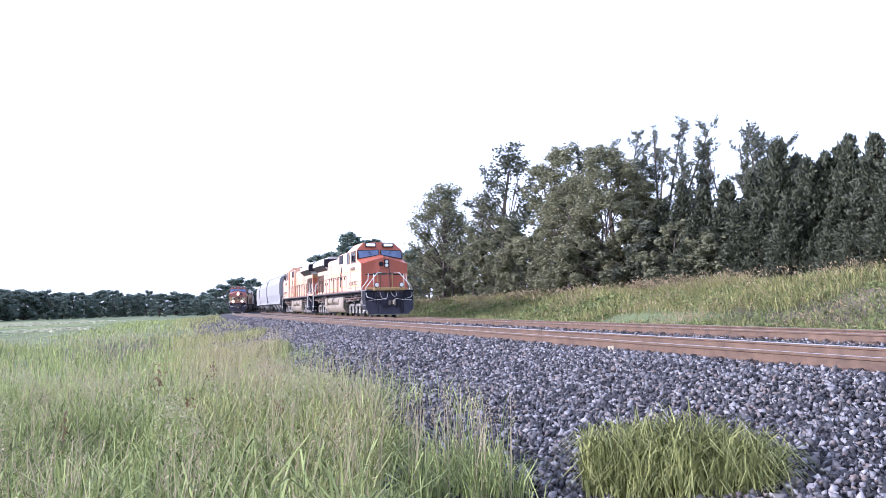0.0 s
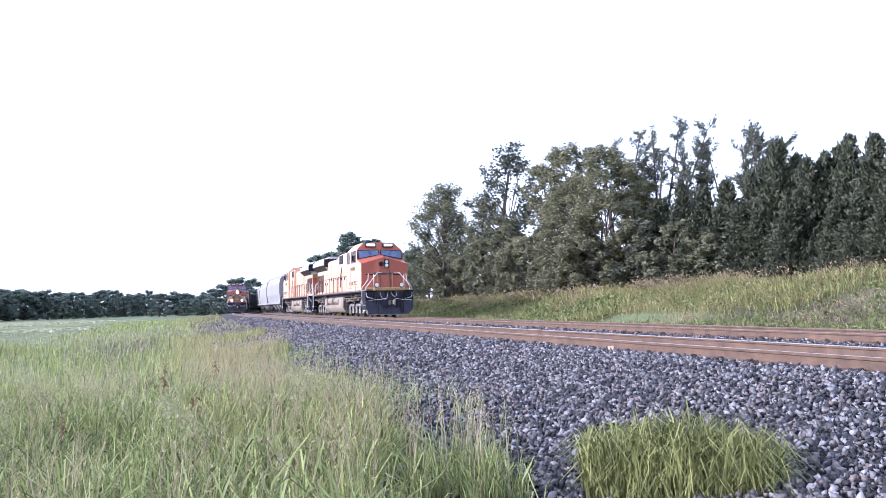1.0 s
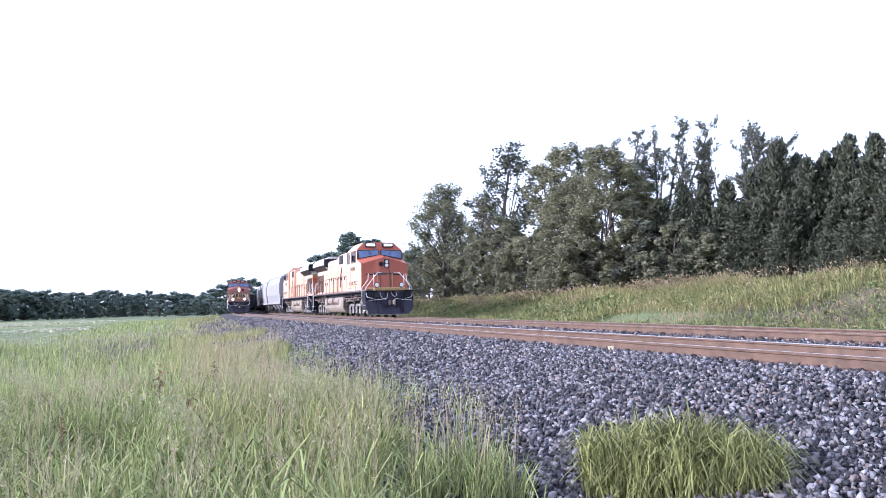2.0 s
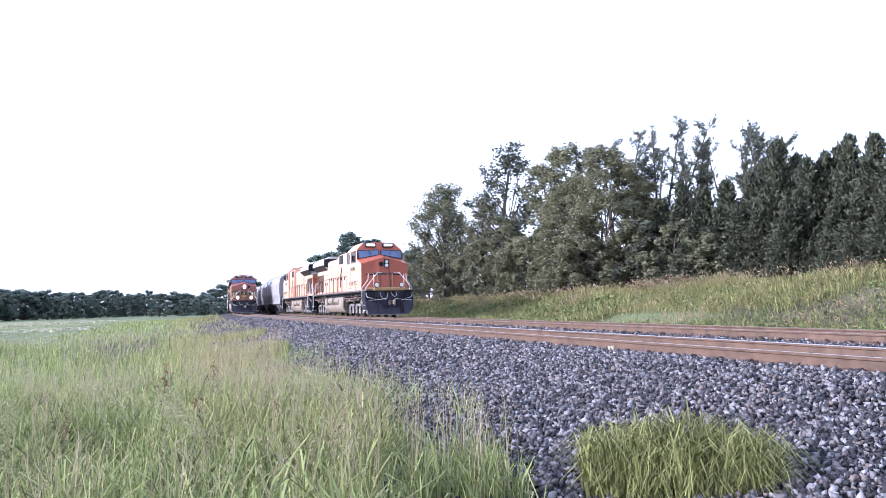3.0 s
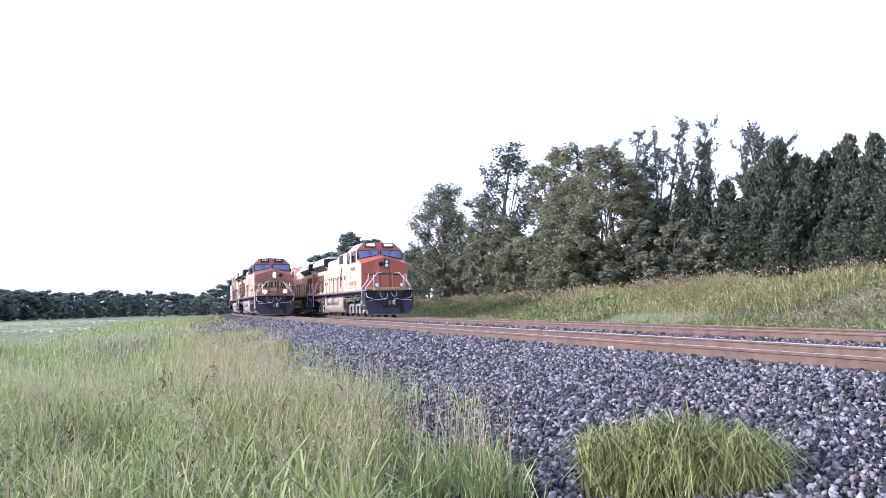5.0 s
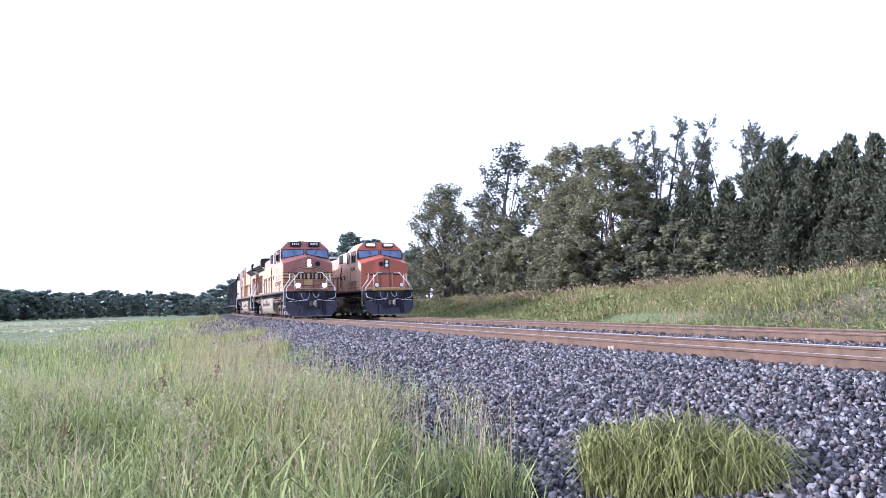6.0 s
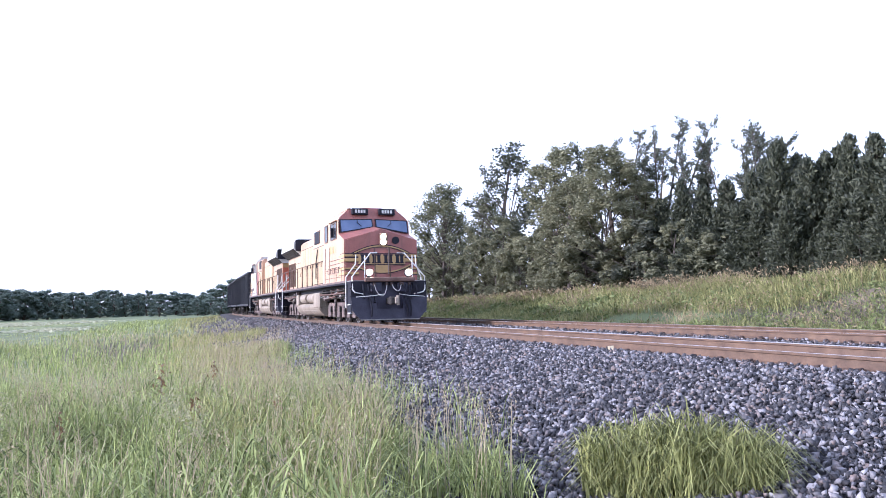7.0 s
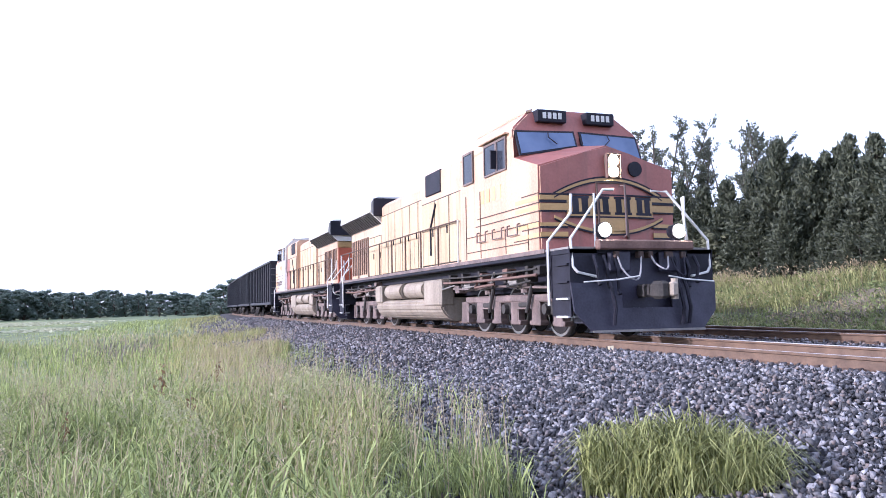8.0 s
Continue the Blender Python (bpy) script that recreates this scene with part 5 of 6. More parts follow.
put_trees([lambda: tree_leafy("leafy_tree", 12, 3.0, 12000, 0.17, M_LEAF, low=0.22, clumps=90, rad=(0.028, 0.05), sprays=True, label="tall dark tree with a loose open crown", group="leafy trees along the track"),
           lambda: tree_leafy("leafy_tree", 12, 2.9, 5200, 0.17, M_LEAFDARK, low=0.34, clumps=46, rad=(0.024, 0.042), sprays=True, label="tall tree of thin spreading boughs with sky between", group="leafy trees along the track"),
           lambda: tree_leafy("leafy_tree", 12, 2.3, 9000, 0.16, M_LEAF, low=0.2, clumps=60, rad=(0.03, 0.05), sprays=True, label="dark tree with a loose open crown", group="leafy trees along the track")],
          [(straight(v, w), h) for v, w, h in OPEN], 12, 9)
put_trees([lambda: tree_leafy("leafy_tree", 12, 2.5, 21000, 0.15, M_LEAFPALE, clumps=64, rad=(0.05, 0.09), label="tall pale green tree with full crown", group="leafy trees along the track"),
           lambda: tree_leafy("leafy_tree", 12, 3.0, 21000, 0.15, M_LEAFPALE, clumps=58, rad=(0.045, 0.085), label="tall pale green tree with full uneven crown", group="leafy trees along the track"),
           lambda: tree_leafy("leafy_tree", 12, 2.3, 14000, 0.16, M_LEAF, clumps=50, rad=(0.045, 0.085), label="leafy tree with dark uneven crown", group="leafy trees along the track")],
          [(straight(v, w), h) for v, w, h in FULL], 12, 9)
# Farther shrubs take lighter leaves, which put the haze into their colour.
put_trees([lambda: tree_leafy("shrub", 5, 1.9, 5500, 0.2, M_LEAFPALE, low=0.02, clumps=40, label="green shrub at the foot of the trees, leaves paled as by haze", category="shrub", group="shrubs under the trees"),
           lambda: tree_leafy("shrub", 5, 2.2, 5500, 0.2, M_LEAF, low=0.02, clumps=40, label="green shrub at the foot of the trees", category="shrub", group="shrubs under the trees")],
          [(straight(v, w), h) for v, w, h in SHRUB if v > 60], 5, 13)
put_trees([lambda: tree_leafy("shrub", 5, 1.9, 5500, 0.2, M_LEAFDARK, low=0.02, clumps=40, label="dense dark shrub at the foot of the trees", category="shrub", group="shrubs under the trees"),
           lambda: tree_leafy("shrub", 5, 2.2, 5500, 0.2, M_LEAF, low=0.02, clumps=40, label="green shrub at the foot of the trees", category="shrub", group="shrubs under the trees")],
          [(straight(v, w), h) for v, w, h in SHRUB if v <= 60] + [(straight(34 + 5.5 * i, 27 + (i % 3) * 2.0), 5.2 + (i % 2)) for i in range(13)]
          + [(straight(36 + 4.2 * i, 23.4 + (i % 2) * 1.4), 3.4) for i in range(14)], 5, 13)
# Distant trees, with air haze painted into their leaves.
FAR_MAKERS = [lambda: tree_leafy("far_tree", 9, 3.0, 6200, 0.34, M_FARHAZE, low=0.03, clumps=40, label="round-topped tree far across the field, haze put into its leaf colour", group="distant tree line"),
              lambda: tree_leafy("far_tree", 9, 2.6, 5600, 0.34, M_FARHAZE, low=0.03, clumps=34, label="tree in the distant tree line, haze put into its leaf colour", group="distant tree line")]
far_rows = [(straight(v, w), h) for v, w, h in BACK]
for x, y, h in ((-60.5, 221.9, 8.2), (-59.3, 232.6, 10.2), (-57.8, 243.2, 10.3), (-74.4, 259.6, 6.2), (-85.8, 287.5, 6.9), (-68, 240, 7.5), (-52, 250, 9.5)):
    far_rows.append((Vector((x, y, float(level(x, y)))), h))
for i in range(9):
    x, y = -72 + i * 3.2, 205 + (i % 3) * 9
    far_rows.append((Vector((x, y, float(level(x, y)))), 3.2 + (i % 2)))
_r = random.Random(21)
for i in range(46):
    f = i / 45
    px = -0.64 + 0.345 * f + _r.uniform(-0.003, 0.003)
    dist = 165 + 150 * f ** 1.6 + _r.uniform(-6, 6) + (14 if i % 2 else 0)
    x, y = px * dist, dist
    far_rows.append((Vector((x, y, float(level(x, y)))), _r.uniform(5.6, 7.4) * (0.95 + 0.25 * f)))
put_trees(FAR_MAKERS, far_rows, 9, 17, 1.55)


# ---- grass ----
def blades(v, w, h, lean, width, sway=(0.0, 0.0), z=None, droop=0.35):
    """Two bent quads a blade, standing on the ground at v, w."""
    n = len(v)
    x, y = place(v, w)
    z = height(v, w) if z is None else z
    base = np.stack([x, y, z - 0.03], 1)
    return blades_at(base, h, lean, width, sway, droop)


def blades_at(base, h, lean, width, sway=(0.0, 0.0), droop=0.35):
    n = len(base)
    ang = RNG.uniform(0, 2 * math.pi, n)
    d = np.stack([np.cos(ang), np.sin(ang)], 1) * (lean * RNG.uniform(0.2, 1.2, n))[:, None] + np.array(sway)
    up = np.array([0, 0, 1.0])
    d3 = np.concatenate([d, np.zeros((n, 1))], 1)
    h = h[:, None]
    bend = np.clip(droop * np.linalg.norm(d, axis=1, keepdims=True), 0, 0.85)
    p1 = base + up * h * 0.50 + d3 * h * 0.18
    p2 = base + up * h * (0.86 - 0.25 * bend) + d3 * h * 0.55
    p3 = base + up * h * (1.0 - bend) + d3 * h * 1.0
    a2 = RNG.uniform(0, 2 * math.pi, n)
    s = np.stack([np.cos(a2), np.sin(a2), np.zeros(n)], 1) * (width * 0.5)[:, None]
    return np.stack([base - s, base + s, p1 + s * 0.85, p1 - s * 0.85, p2 + s * 0.6, p2 - s * 0.6, p3 + s * 0.1, p3 - s * 0.1], 1)


def patch(n, v0, v1, w0, w1, clump=0.0):
    """Places for blades, gathered into tufts."""
    v, w = RNG.uniform(v0, v1, n), RNG.uniform(w0, w1, n)
    if clump:
        k = max(1, n // 22)
        cv, cw = RNG.uniform(v0, v1, k), RNG.uniform(w0, w1, k)
        i = RNG.integers(0, k, n)
        t = RNG.uniform(0, 1, n) < 0.75
        v = np.where(t, cv[i] + RNG.normal(0, clump, n), v)
        w = np.where(t, cw[i] + RNG.normal(0, clump, n), w)
    return v, w


def keep(v, w, ok):
    return v[ok], w[ok]


def toe(v):
    """Uneven edge between grass and ballast."""
    return np.interp(v, [0, 7, 8, 9, 10, 12, 15, 18, 21, 24, 27, 40, 70, 120], [-7.8, -7.2, -7.0, -6.65, -6.3, -5.9, -5.8, -6.05, -6.1, -5.3, -5.0, -4.0, -3.2, -2.7]) + 0.22 * wander(v, v * 0.3, 0.8, 3.0) + 0.12 * wander(v, v, 2.7, 1.0)


def meadow():
    near, verge = [], []
    for n, v0, v1, w0, w1, h0, h1, wd, cl in ((40000, 5.0, 17.0, -16, -5.0, 0.28, 0.72, 0.012, 0.10), (36000, 17, 42, -34, -3.8, 0.28, 0.62, 0.018, 0.22),
                                              (30000, 42, 130, -70, -2.6, 0.25, 0.5, 0.045, 0.6)):
        v, w = patch(n, v0, v1, w0, w1, cl)
        ok = (w < toe(v)) & (np.hypot(v - 2.86, w + 8.26) > 3.2)
        v, w = keep(v, w, ok)
        h = RNG.uniform(h0, h1, len(v)) * (0.8 + 0.35 * wander(v, w, 0.5, 4.0))
        h = np.where((w < -26) | ((w < -14.5) & (v > 48)), h * 0.32, h)
        q = blades(v, w, h, np.full(len(v), 0.62), np.full(len(v), wd) * RNG.uniform(0.6, 1.4, len(v)), (0.06, 0.0))
        side = w > -7.9 + 0.5 * wander(v, w, 0.7, 5.0)
        near.append(q[~side])
        verge.append(q[side])
    v, w = patch(17000, 5.0, 15.0, -14, -5.6, 0.16)
    ok = (w < toe(v)) & (np.hypot(v - 2.86, w + 8.26) > 3.2)
    v, w = keep(v, w, ok)
    near.append(blades(v, w, RNG.uniform(0.35, 0.8, len(v)), np.full(len(v), 0.85), RNG.uniform(0.008, 0.022, len(v)), (0.12, 0.0), droop=0.62))
    v, w = patch(9000, 5.0, 24.0, -7.4, -4.3, 0.12)
    v, w = keep(v, w, (w < toe(v) + 1.3) & (w > toe(v) - 0.2) & (wander(v, w, 1.9, 2.0) > -0.25) & (RNG.uniform(0, 1, len(v)) < np.clip(0.9 - 0.7 * (w - toe(v)), 0.04, 1)))
    near.append(blades(v, w, RNG.uniform(0.2, 0.6, len(v)), np.full(len(v), 0.55), RNG.uniform(0.006, 0.014, len(v)), (0.1, 0.0)))
    v, w = patch(16000, -9.0, 5.6, -17, -5.8, 0.12)
    v, w = keep(v, w, (w < toe(v) - 0.7) & (np.hypot(v - 2.86, w + 8.26) > 0.7))
    d = np.hypot(v - 2.86, w + 8.26)
    near.append(blades(v, w, RNG.uniform(0.22, 0.42, len(v)) * np.clip(d / 2.5, 0.5, 1.3), np.full(len(v), 0.6), np.full(len(v), 0.010), (0.06, 0.0)))
    tagged(quads("verge_grass", np.concatenate(verge), M_VERGE), "yellow-green tall grass at the edge of the ballast", "grass", kind="stuff")
    g = quads("meadow_grass", np.concatenate(near), M_BLADE)
    tagged(g, "tall green meadow grass beside the railway", "grass", kind="stuff")
    dry = []
    for n, v0, v1, w0, w1, h0, h1, wd in ((2600, 5, 17, -15, -5.2, 0.45, 0.85, 0.008), (2000, 17, 45, -22, -5.2, 0.45, 0.75, 0.012), (2400, 7, 30, -7.4, -4.0, 0.4, 0.75, 0.008)):
        v, w = patch(n, v0, v1, w0, w1, 0.5)
        v, w = keep(v, w, (w < toe(v) - 0.1) & (np.hypot(v - 2.86, w + 8.26) > 3.4))
        dry.append(blades(v, w, RNG.uniform(h0, h1, len(v)), np.full(len(v), 0.3), np.full(len(v), wd), (0.08, 0.0)))
    # loose seed heads hazing the tops, thickest along the ballast
    for n, v0, v1, w0, w1 in ((9000, 6, 24, -8.2, -4.6), (3200, 6, 26, -16, -7.5), (1600, 24, 45, -12, -4.5)):
        v, w = patch(n, v0, v1, w0, w1, 0.3)
        v, w = keep(v, w, (w < toe(v)) & (np.hypot(v - 2.86, w + 8.26) > 3.6) & (wander(v, w, 0.6, 7.0) > -0.15))
        x, y = place(v, w)
        tops = np.stack([x, y, height(v, w) + RNG.uniform(0.32, 0.74, len(v))], 1)
        dry.append(leaf_quads(tops, 0.011 if v0 < 20 else 0.03, aim=np.tile([0.35, 0.0, 0.9], (len(v), 1)), long=3.4))
    v, w = patch(1500, 24, 38, -14, -8.4, 0.35)
    v, w = keep(v, w, wander(v, w, 0.5, 2.0) > 0.15)
    stems = blades(v, w, RNG.uniform(0.45, 0.8, len(v)), np.full(len(v), 0.3), np.full(len(v), 0.024), (0.05, 0.0))
    tagged(quads("meadow_weeds", stems, M_WEEDSTEM), "grey-brown weed stems standing in the meadow", "weeds", kind="stuff")
    g = quads("dry_grass", dry, M_SEED)
    tagged(g, "straw-coloured seeding stems among the meadow grass", "grass", kind="stuff")


def bank():
    grass, weeds, dead, tan = [], [], [], []
    # tall grass on the crest and along the far bank
    for n, v0, v1, w0, w1, h0, h1, wd in ((15000, 27, 42, 14.4, 21, 0.45, 1.0, 0.026), (30000, 40, 90, 9.2, 19, 0.4, 0.9, 0.034), (9000, 90, 190, 9.5, 22, 0.4, 0.8, 0.075), (15000, 42, 96, 13.0, 19.0, 0.6, 1.05, 0.034)):
        v, w = patch(n, v0, v1, w0, w1, 0.35)
        w = np.maximum(w, 9.0 + 0.3 * wander(v, w, 1.1, 2.0))
        h = RNG.uniform(h0, h1, len(v)) * (0.8 + 0.45 * wander(v, w, 0.55, 6.0))
        grass.append(blades(v, w, h, np.full(len(v), 0.6), np.full(len(v), wd) * RNG.uniform(0.5, 1.5, len(v)), (-0.12, 0.0)))
        k = n // 5
        v, w = patch(k, v0, v1, w0, w1 - 3, 0.3)
        x, y = place(v, w)
        weeds.append(leaf_quads(np.stack([x, y, height(v, w) + RNG.uniform(0.05, 0.5, k)], 1), 0.10 if v0 < 40 else 0.15, flat=1.2, long=2.4))
    # tan seeding tops above it, bent by the wind
    for n, v0, v1, w0, w1, h0, h1, wd in ((900, 26.5, 44, 15.5, 20, 0.75, 1.25, 0.02), (700, 40, 62, 14.0, 19.0, 0.8, 1.15, 0.026), (900, 55, 110, 12.5, 18.5, 0.75, 1.1, 0.034), (700, 20, 40, 12.0, 15.5, 0.35, 0.7, 0.018)):
        v, w = patch(n, v0, v1, w0, w1, 0.8)
        v, w = keep(v, w, wander(v, w, 0.9, 3.0) > -0.2)
        q = blades(v, w, RNG.uniform(h0, h1, len(v)), np.full(len(v), 0.45), np.full(len(v), wd * 0.7), (-0.25, 0.0))
        tan.append(q)
        tips = (q[:, 6][:, None, :] + RNG.normal(size=(len(v), 3, 3)) * np.array([0.04, 0.04, 0.05])).reshape(-1, 3)
        tan.append(leaf_quads(tips, wd * 2.6, aim=np.tile([-0.5, 0.0, 0.8], (len(tips), 1)), long=2.6))
    # low lush weeds along the foot, in mounds with dark gaps
    v, w = patch(30000, 3, 46, 8.9, 12.6, 0.26)
    lumps = wander(v, w, 1.5, 4.0)
    v, w, lumps = v[lumps > -0.55], w[lumps > -0.55], lumps[lumps > -0.55]
    x, y = place(v, w)
    weeds.append(leaf_quads(np.stack([x, y, height(v, w) + RNG.uniform(0.02, 1.0, len(v)) * (0.22 + 0.20 * lumps)], 1), 0.085, flat=0.9, long=2.2))
    v, w = patch(7000, 3, 46, 8.9, 13.0, 0.3)
    grass.append(blades(v, w, RNG.uniform(0.2, 0.55, len(v)), np.full(len(v), 0.8), np.full(len(v), 0.022), (-0.12, 0.0), droop=0.6))
    # grey dead stems across the slope, thin green among them
    v, w = patch(7000, 6, 31, 12.4, 15.4, 0.35)
    v, w = keep(v, w, wander(v, w, 0.7, 9.0) > -0.45)
    dead.append(blades(v, w, RNG.uniform(0.12, 0.42, len(v)), np.full(len(v), 0.9), np.full(len(v), 0.02), (-0.1, 0.0), droop=0.7))
    v, w = patch(26000, 4, 31, 12.2, 20.5, 0.3)
    v, w = keep(v, w, (wander(v, w, 0.8, 4.0) > -0.3) & (np.abs(w - 18.0) > 0.9))
    grass.append(blades(v[::3], w[::3], RNG.uniform(0.12, 0.45, len(v[::3])), np.full(len(v[::3]), 0.8), np.full(len(v[::3]), 0.018), (-0.12, 0.0), droop=0.6))
    x, y = place(v, w)
    weeds.append(leaf_quads(np.stack([x, y, height(v, w) + RNG.uniform(0.02, 0.2, len(v))], 1), 0.075, flat=0.9, long=2.3))
    tagged(quads("bank_grass", grass, M_BANK), "tall green grass on the railway bank", "grass", kind="stuff")
    tagged(quads("bank_weeds", weeds, M_WEED), "lush green weeds along the foot of the bank", "weeds", kind="stuff")
    tagged(quads("dead_stems", dead, M_DEAD), "grey-brown dead stems lying on the bank", "grass", kind="stuff")
    tagged(quads("bank_dry_grass", tan, M_TANTOP), "tan seeding grass tops on the railway bank", "grass", kind="stuff")


meadow()
bank()


def hay_strip():
    """Pale cut grass lying in swaths on the far field."""
    out = []
    for n, v0, v1, w0, w1 in ((11000, 112, 122, -44, -26), (13000, 128, 150, -48, -22), (1100, 78, 90, -19.5, -16.5)):
        v, w = patch(n, v0, v1, w0, w1, 1.2)
        x, y = place(v, w)
        out.append(leaf_quads(np.stack([x, y, height(v, w) + RNG.uniform(0.02, 0.07, n)], 1), 0.26, flat=0.05, long=2.0))
    tagged(quads("cut_hay", np.concatenate(out), M_HAY), "pale cut hay lying on the mown field", "hay", kind="stuff")


hay_strip()


def clump(name, n, rv, rw, h0, h1, wd, label, seeds=0, droop=0.5, lean=0.6, mat=None, fall=0.45, tangle=0.0):
    """A tuft of arching blades round its own foot; some stems carry seed heads."""
    t = empty(name, label, "grass clump", "grass clumps in the foreground")
    a, r = RNG.uniform(0, 2 * math.pi, n), np.sqrt(RNG.uniform(0, 1, n))
    base = np.stack([np.cos(a) * r * rv, np.sin(a) * r * rw, np.where(RNG.uniform(0, 1, n) < tangle, RNG.uniform(0.0, 0.34, n) * (1 - 0.5 * r), -0.04)], 1)
    h = RNG.uniform(h0, h1, n) * (1.1 - fall * r)
    quads("foliage", blades_at(base, h, np.full(n, lean), np.full(n, wd) * RNG.uniform(0.6, 1.4, n), (0.05, 0.0), droop), mat or M_BLADE, t)
    if seeds:
        a, r = RNG.uniform(0, 2 * math.pi, seeds), np.sqrt(RNG.uniform(0, 1, seeds))
        base = np.stack([np.cos(a) * r * rv, np.sin(a) * r * rw, np.full(seeds, -0.04)], 1)
        q = blades_at(base, RNG.uniform(h1 * 0.9, h1 * 1.35, seeds), np.full(seeds, 0.25), np.full(seeds, 0.006), (0.12, 0.0), 0.2)
        tip = q[:, 6]
        pts = (tip[:, None, :] + np.stack([np.zeros((seeds, 8)), np.zeros((seeds, 8)), -np.tile(np.linspace(0, 0.11, 8), (seeds, 1))], -1)).reshape(-1, 3) + RNG.normal(size=(seeds * 8, 3)) * 0.006
        heads = leaf_quads(pts, 0.011, aim=np.tile([0.3, 0, 0.8], (len(pts), 1)), long=1.6)
        quads("seed_head", [q, heads], M_SEED, t, "straw-coloured seed heads")
    return t


big_clump = clump("grass_clump", 5200, 0.66, 0.36, 0.16, 0.40, 0.011, "broad tangled grass clump growing through the ballast", 6, 0.75, 0.9, M_CLUMP, 0.1, 0.72)
big_clump.matrix_basis = Matrix.Translation(spot(7.67, -4.9)) @ Matrix.Rotation(radians(-16), 4, "Z")
kinds = [clump("grass_clump", 320, 0.30, 0.30, 0.45, 0.78, 0.009, "tall meadow grass clump with pale seed heads", 14),
         clump("grass_clump", 260, 0.24, 0.24, 0.40, 0.70, 0.009, "tall meadow grass clump with pale seed heads", 22)]
CLUMPS = []
_r = random.Random(4)
for i in range(64):
    for _try in range(50):
        v, w = _r.uniform(6.5, 15.0), _r.uniform(-12.5, -5.6)
        if math.hypot(v - 2.86, w + 8.26) > 4.0 and w < float(toe(np.array(v))) + 0.1:
            break
    m = Matrix.Translation(spot(v, w)) @ Matrix.Rotation(_r.uniform(0, 6.28), 4, "Z")
    if i < 2:
        kinds[i].matrix_basis = m
        CLUMPS.append(kinds[i])
    else:
        CLUMPS.append(copy_thing(kinds[i % 2], m))
for v, w in ((8.6, -6.4), (9.0, -5.95), (8.3, -6.0), (26.3, -5.3), (25.9, -5.05), (26.8, -5.1)):
    CLUMPS.append(copy_thing(kinds[1], Matrix.Translation(spot(v, w)) @ Matrix.Rotation(v, 4, "Z")))


def nodding(n, label):
    """A tuft of tall stems whose thick seed heads arch over and hang."""
    t = empty("foxtail_clump", label, "grass clump", "grass clumps in the foreground")
    stems, heads = [], []
    for i in range(n):
        a, r = RNG.uniform(0, 6.28), RNG.uniform(0, 0.22)
        base = np.array([math.cos(a) * r, math.sin(a) * r, -0.04])
        d = np.array([RNG.normal(0.5, 0.5), RNG.normal(0, 0.6), 0])
        d /= np.linalg.norm(d)
        h = RNG.uniform(0.55, 0.95)
        pts = [base + d * h * o + np.array([0, 0, h * z]) for o, z in ((0, 0), (0.04, 0.55), (0.10, 0.90), (0.17, 0.99), (0.24, 0.98), (0.30, 0.90), (0.335, 0.80))]
        side = np.cross(d, [0, 0, 1]) * 0.5
        s3 = side * 0.008
        stems.append(np.stack([pts[0] - s3, pts[0] + s3, pts[1] + s3, pts[1] - s3, pts[2] + s3 * 0.8, pts[2] - s3 * 0.8, pts[3] + s3 * 0.6, pts[3] - s3 * 0.6]))
        for p0, p1 in zip(pts[3:], pts[4:]):
            for q in np.linspace(0, 1, 7):
                heads.append(p0 + (p1 - p0) * q + RNG.normal(size=3) * 0.006)
        k = RNG.uniform(0.3, 0.6)
        s4 = side * 0.02
        e = np.array([-d[1], d[0], 0]) * RNG.choice([-1, 1])
        leaf = [base + np.array([0, 0, h * k]), base + e * 0.10 + np.array([0, 0, h * k + 0.14]), base + e * 0.22 + np.array([0, 0, h * k + 0.17]), base + e * 0.34 + np.array([0, 0, h * k + 0.08])]
        stems.append(np.stack([leaf[0] - s4 * 0.5, leaf[0] + s4 * 0.5, leaf[1] + s4, leaf[1] - s4, leaf[2] + s4 * 0.8, leaf[2] - s4 * 0.8, leaf[3] + s4 * 0.1, leaf[3] - s4 * 0.1]))
    quads("foliage", np.stack(stems), M_BLADE, t)
    quads("seed_head", leaf_quads(np.array(heads), 0.017, flat=1.0, long=1.7), M_FOXTAIL, t, "pale nodding seed heads")["kind"] = "stuff"
    return t


fox = [nodding(11, "tall grass tuft with nodding pale seed heads"), nodding(8, "tall grass tuft with nodding pale seed heads")]
_r = random.Random(14)
for i in range(46):
    v, w = _r.uniform(9.6, 17.5), _r.uniform(-12.5, -6.6)
    while w > float(toe(np.array(v))) - 0.2:
        w -= 0.5
    m = Matrix.Translation(spot(v, w)) @ Matrix.Rotation(_r.uniform(-0.9, 0.9), 4, "Z")
    if i < 2:
        fox[i].matrix_basis = m
        CLUMPS.append(fox[i])
    else:
        CLUMPS.append(copy_thing(fox[i % 2], m))


def dock(tall, label):
    """A dry upright weed: a dark stem with curled rusty leaves towards its top."""
    t = empty("dry_weed", label, "weed", "dry weeds in the meadow")
    bm = nb()
    rod(bm, (0, 0, -0.05), (0.03, 0, tall), 0.007, 6, 0.003)
    part("stem", bm, M_WEEDSTEM, t)
    z = RNG.uniform(0.35, 1.0, 46) * tall
    pts = np.stack([0.03 * z / tall + RNG.normal(0, 0.035, 46), RNG.normal(0, 0.035, 46), z], 1)
    quads("leaves", leaf_quads(pts, 0.032, flat=1.0, long=2.0), M_DOCK, t, "curled rusty dry leaves")
    return t


weed = dock(0.95, "dry rusty weed stem standing in the grass")
weed.matrix_basis = Matrix.Translation(spot(12.4, -8.3))
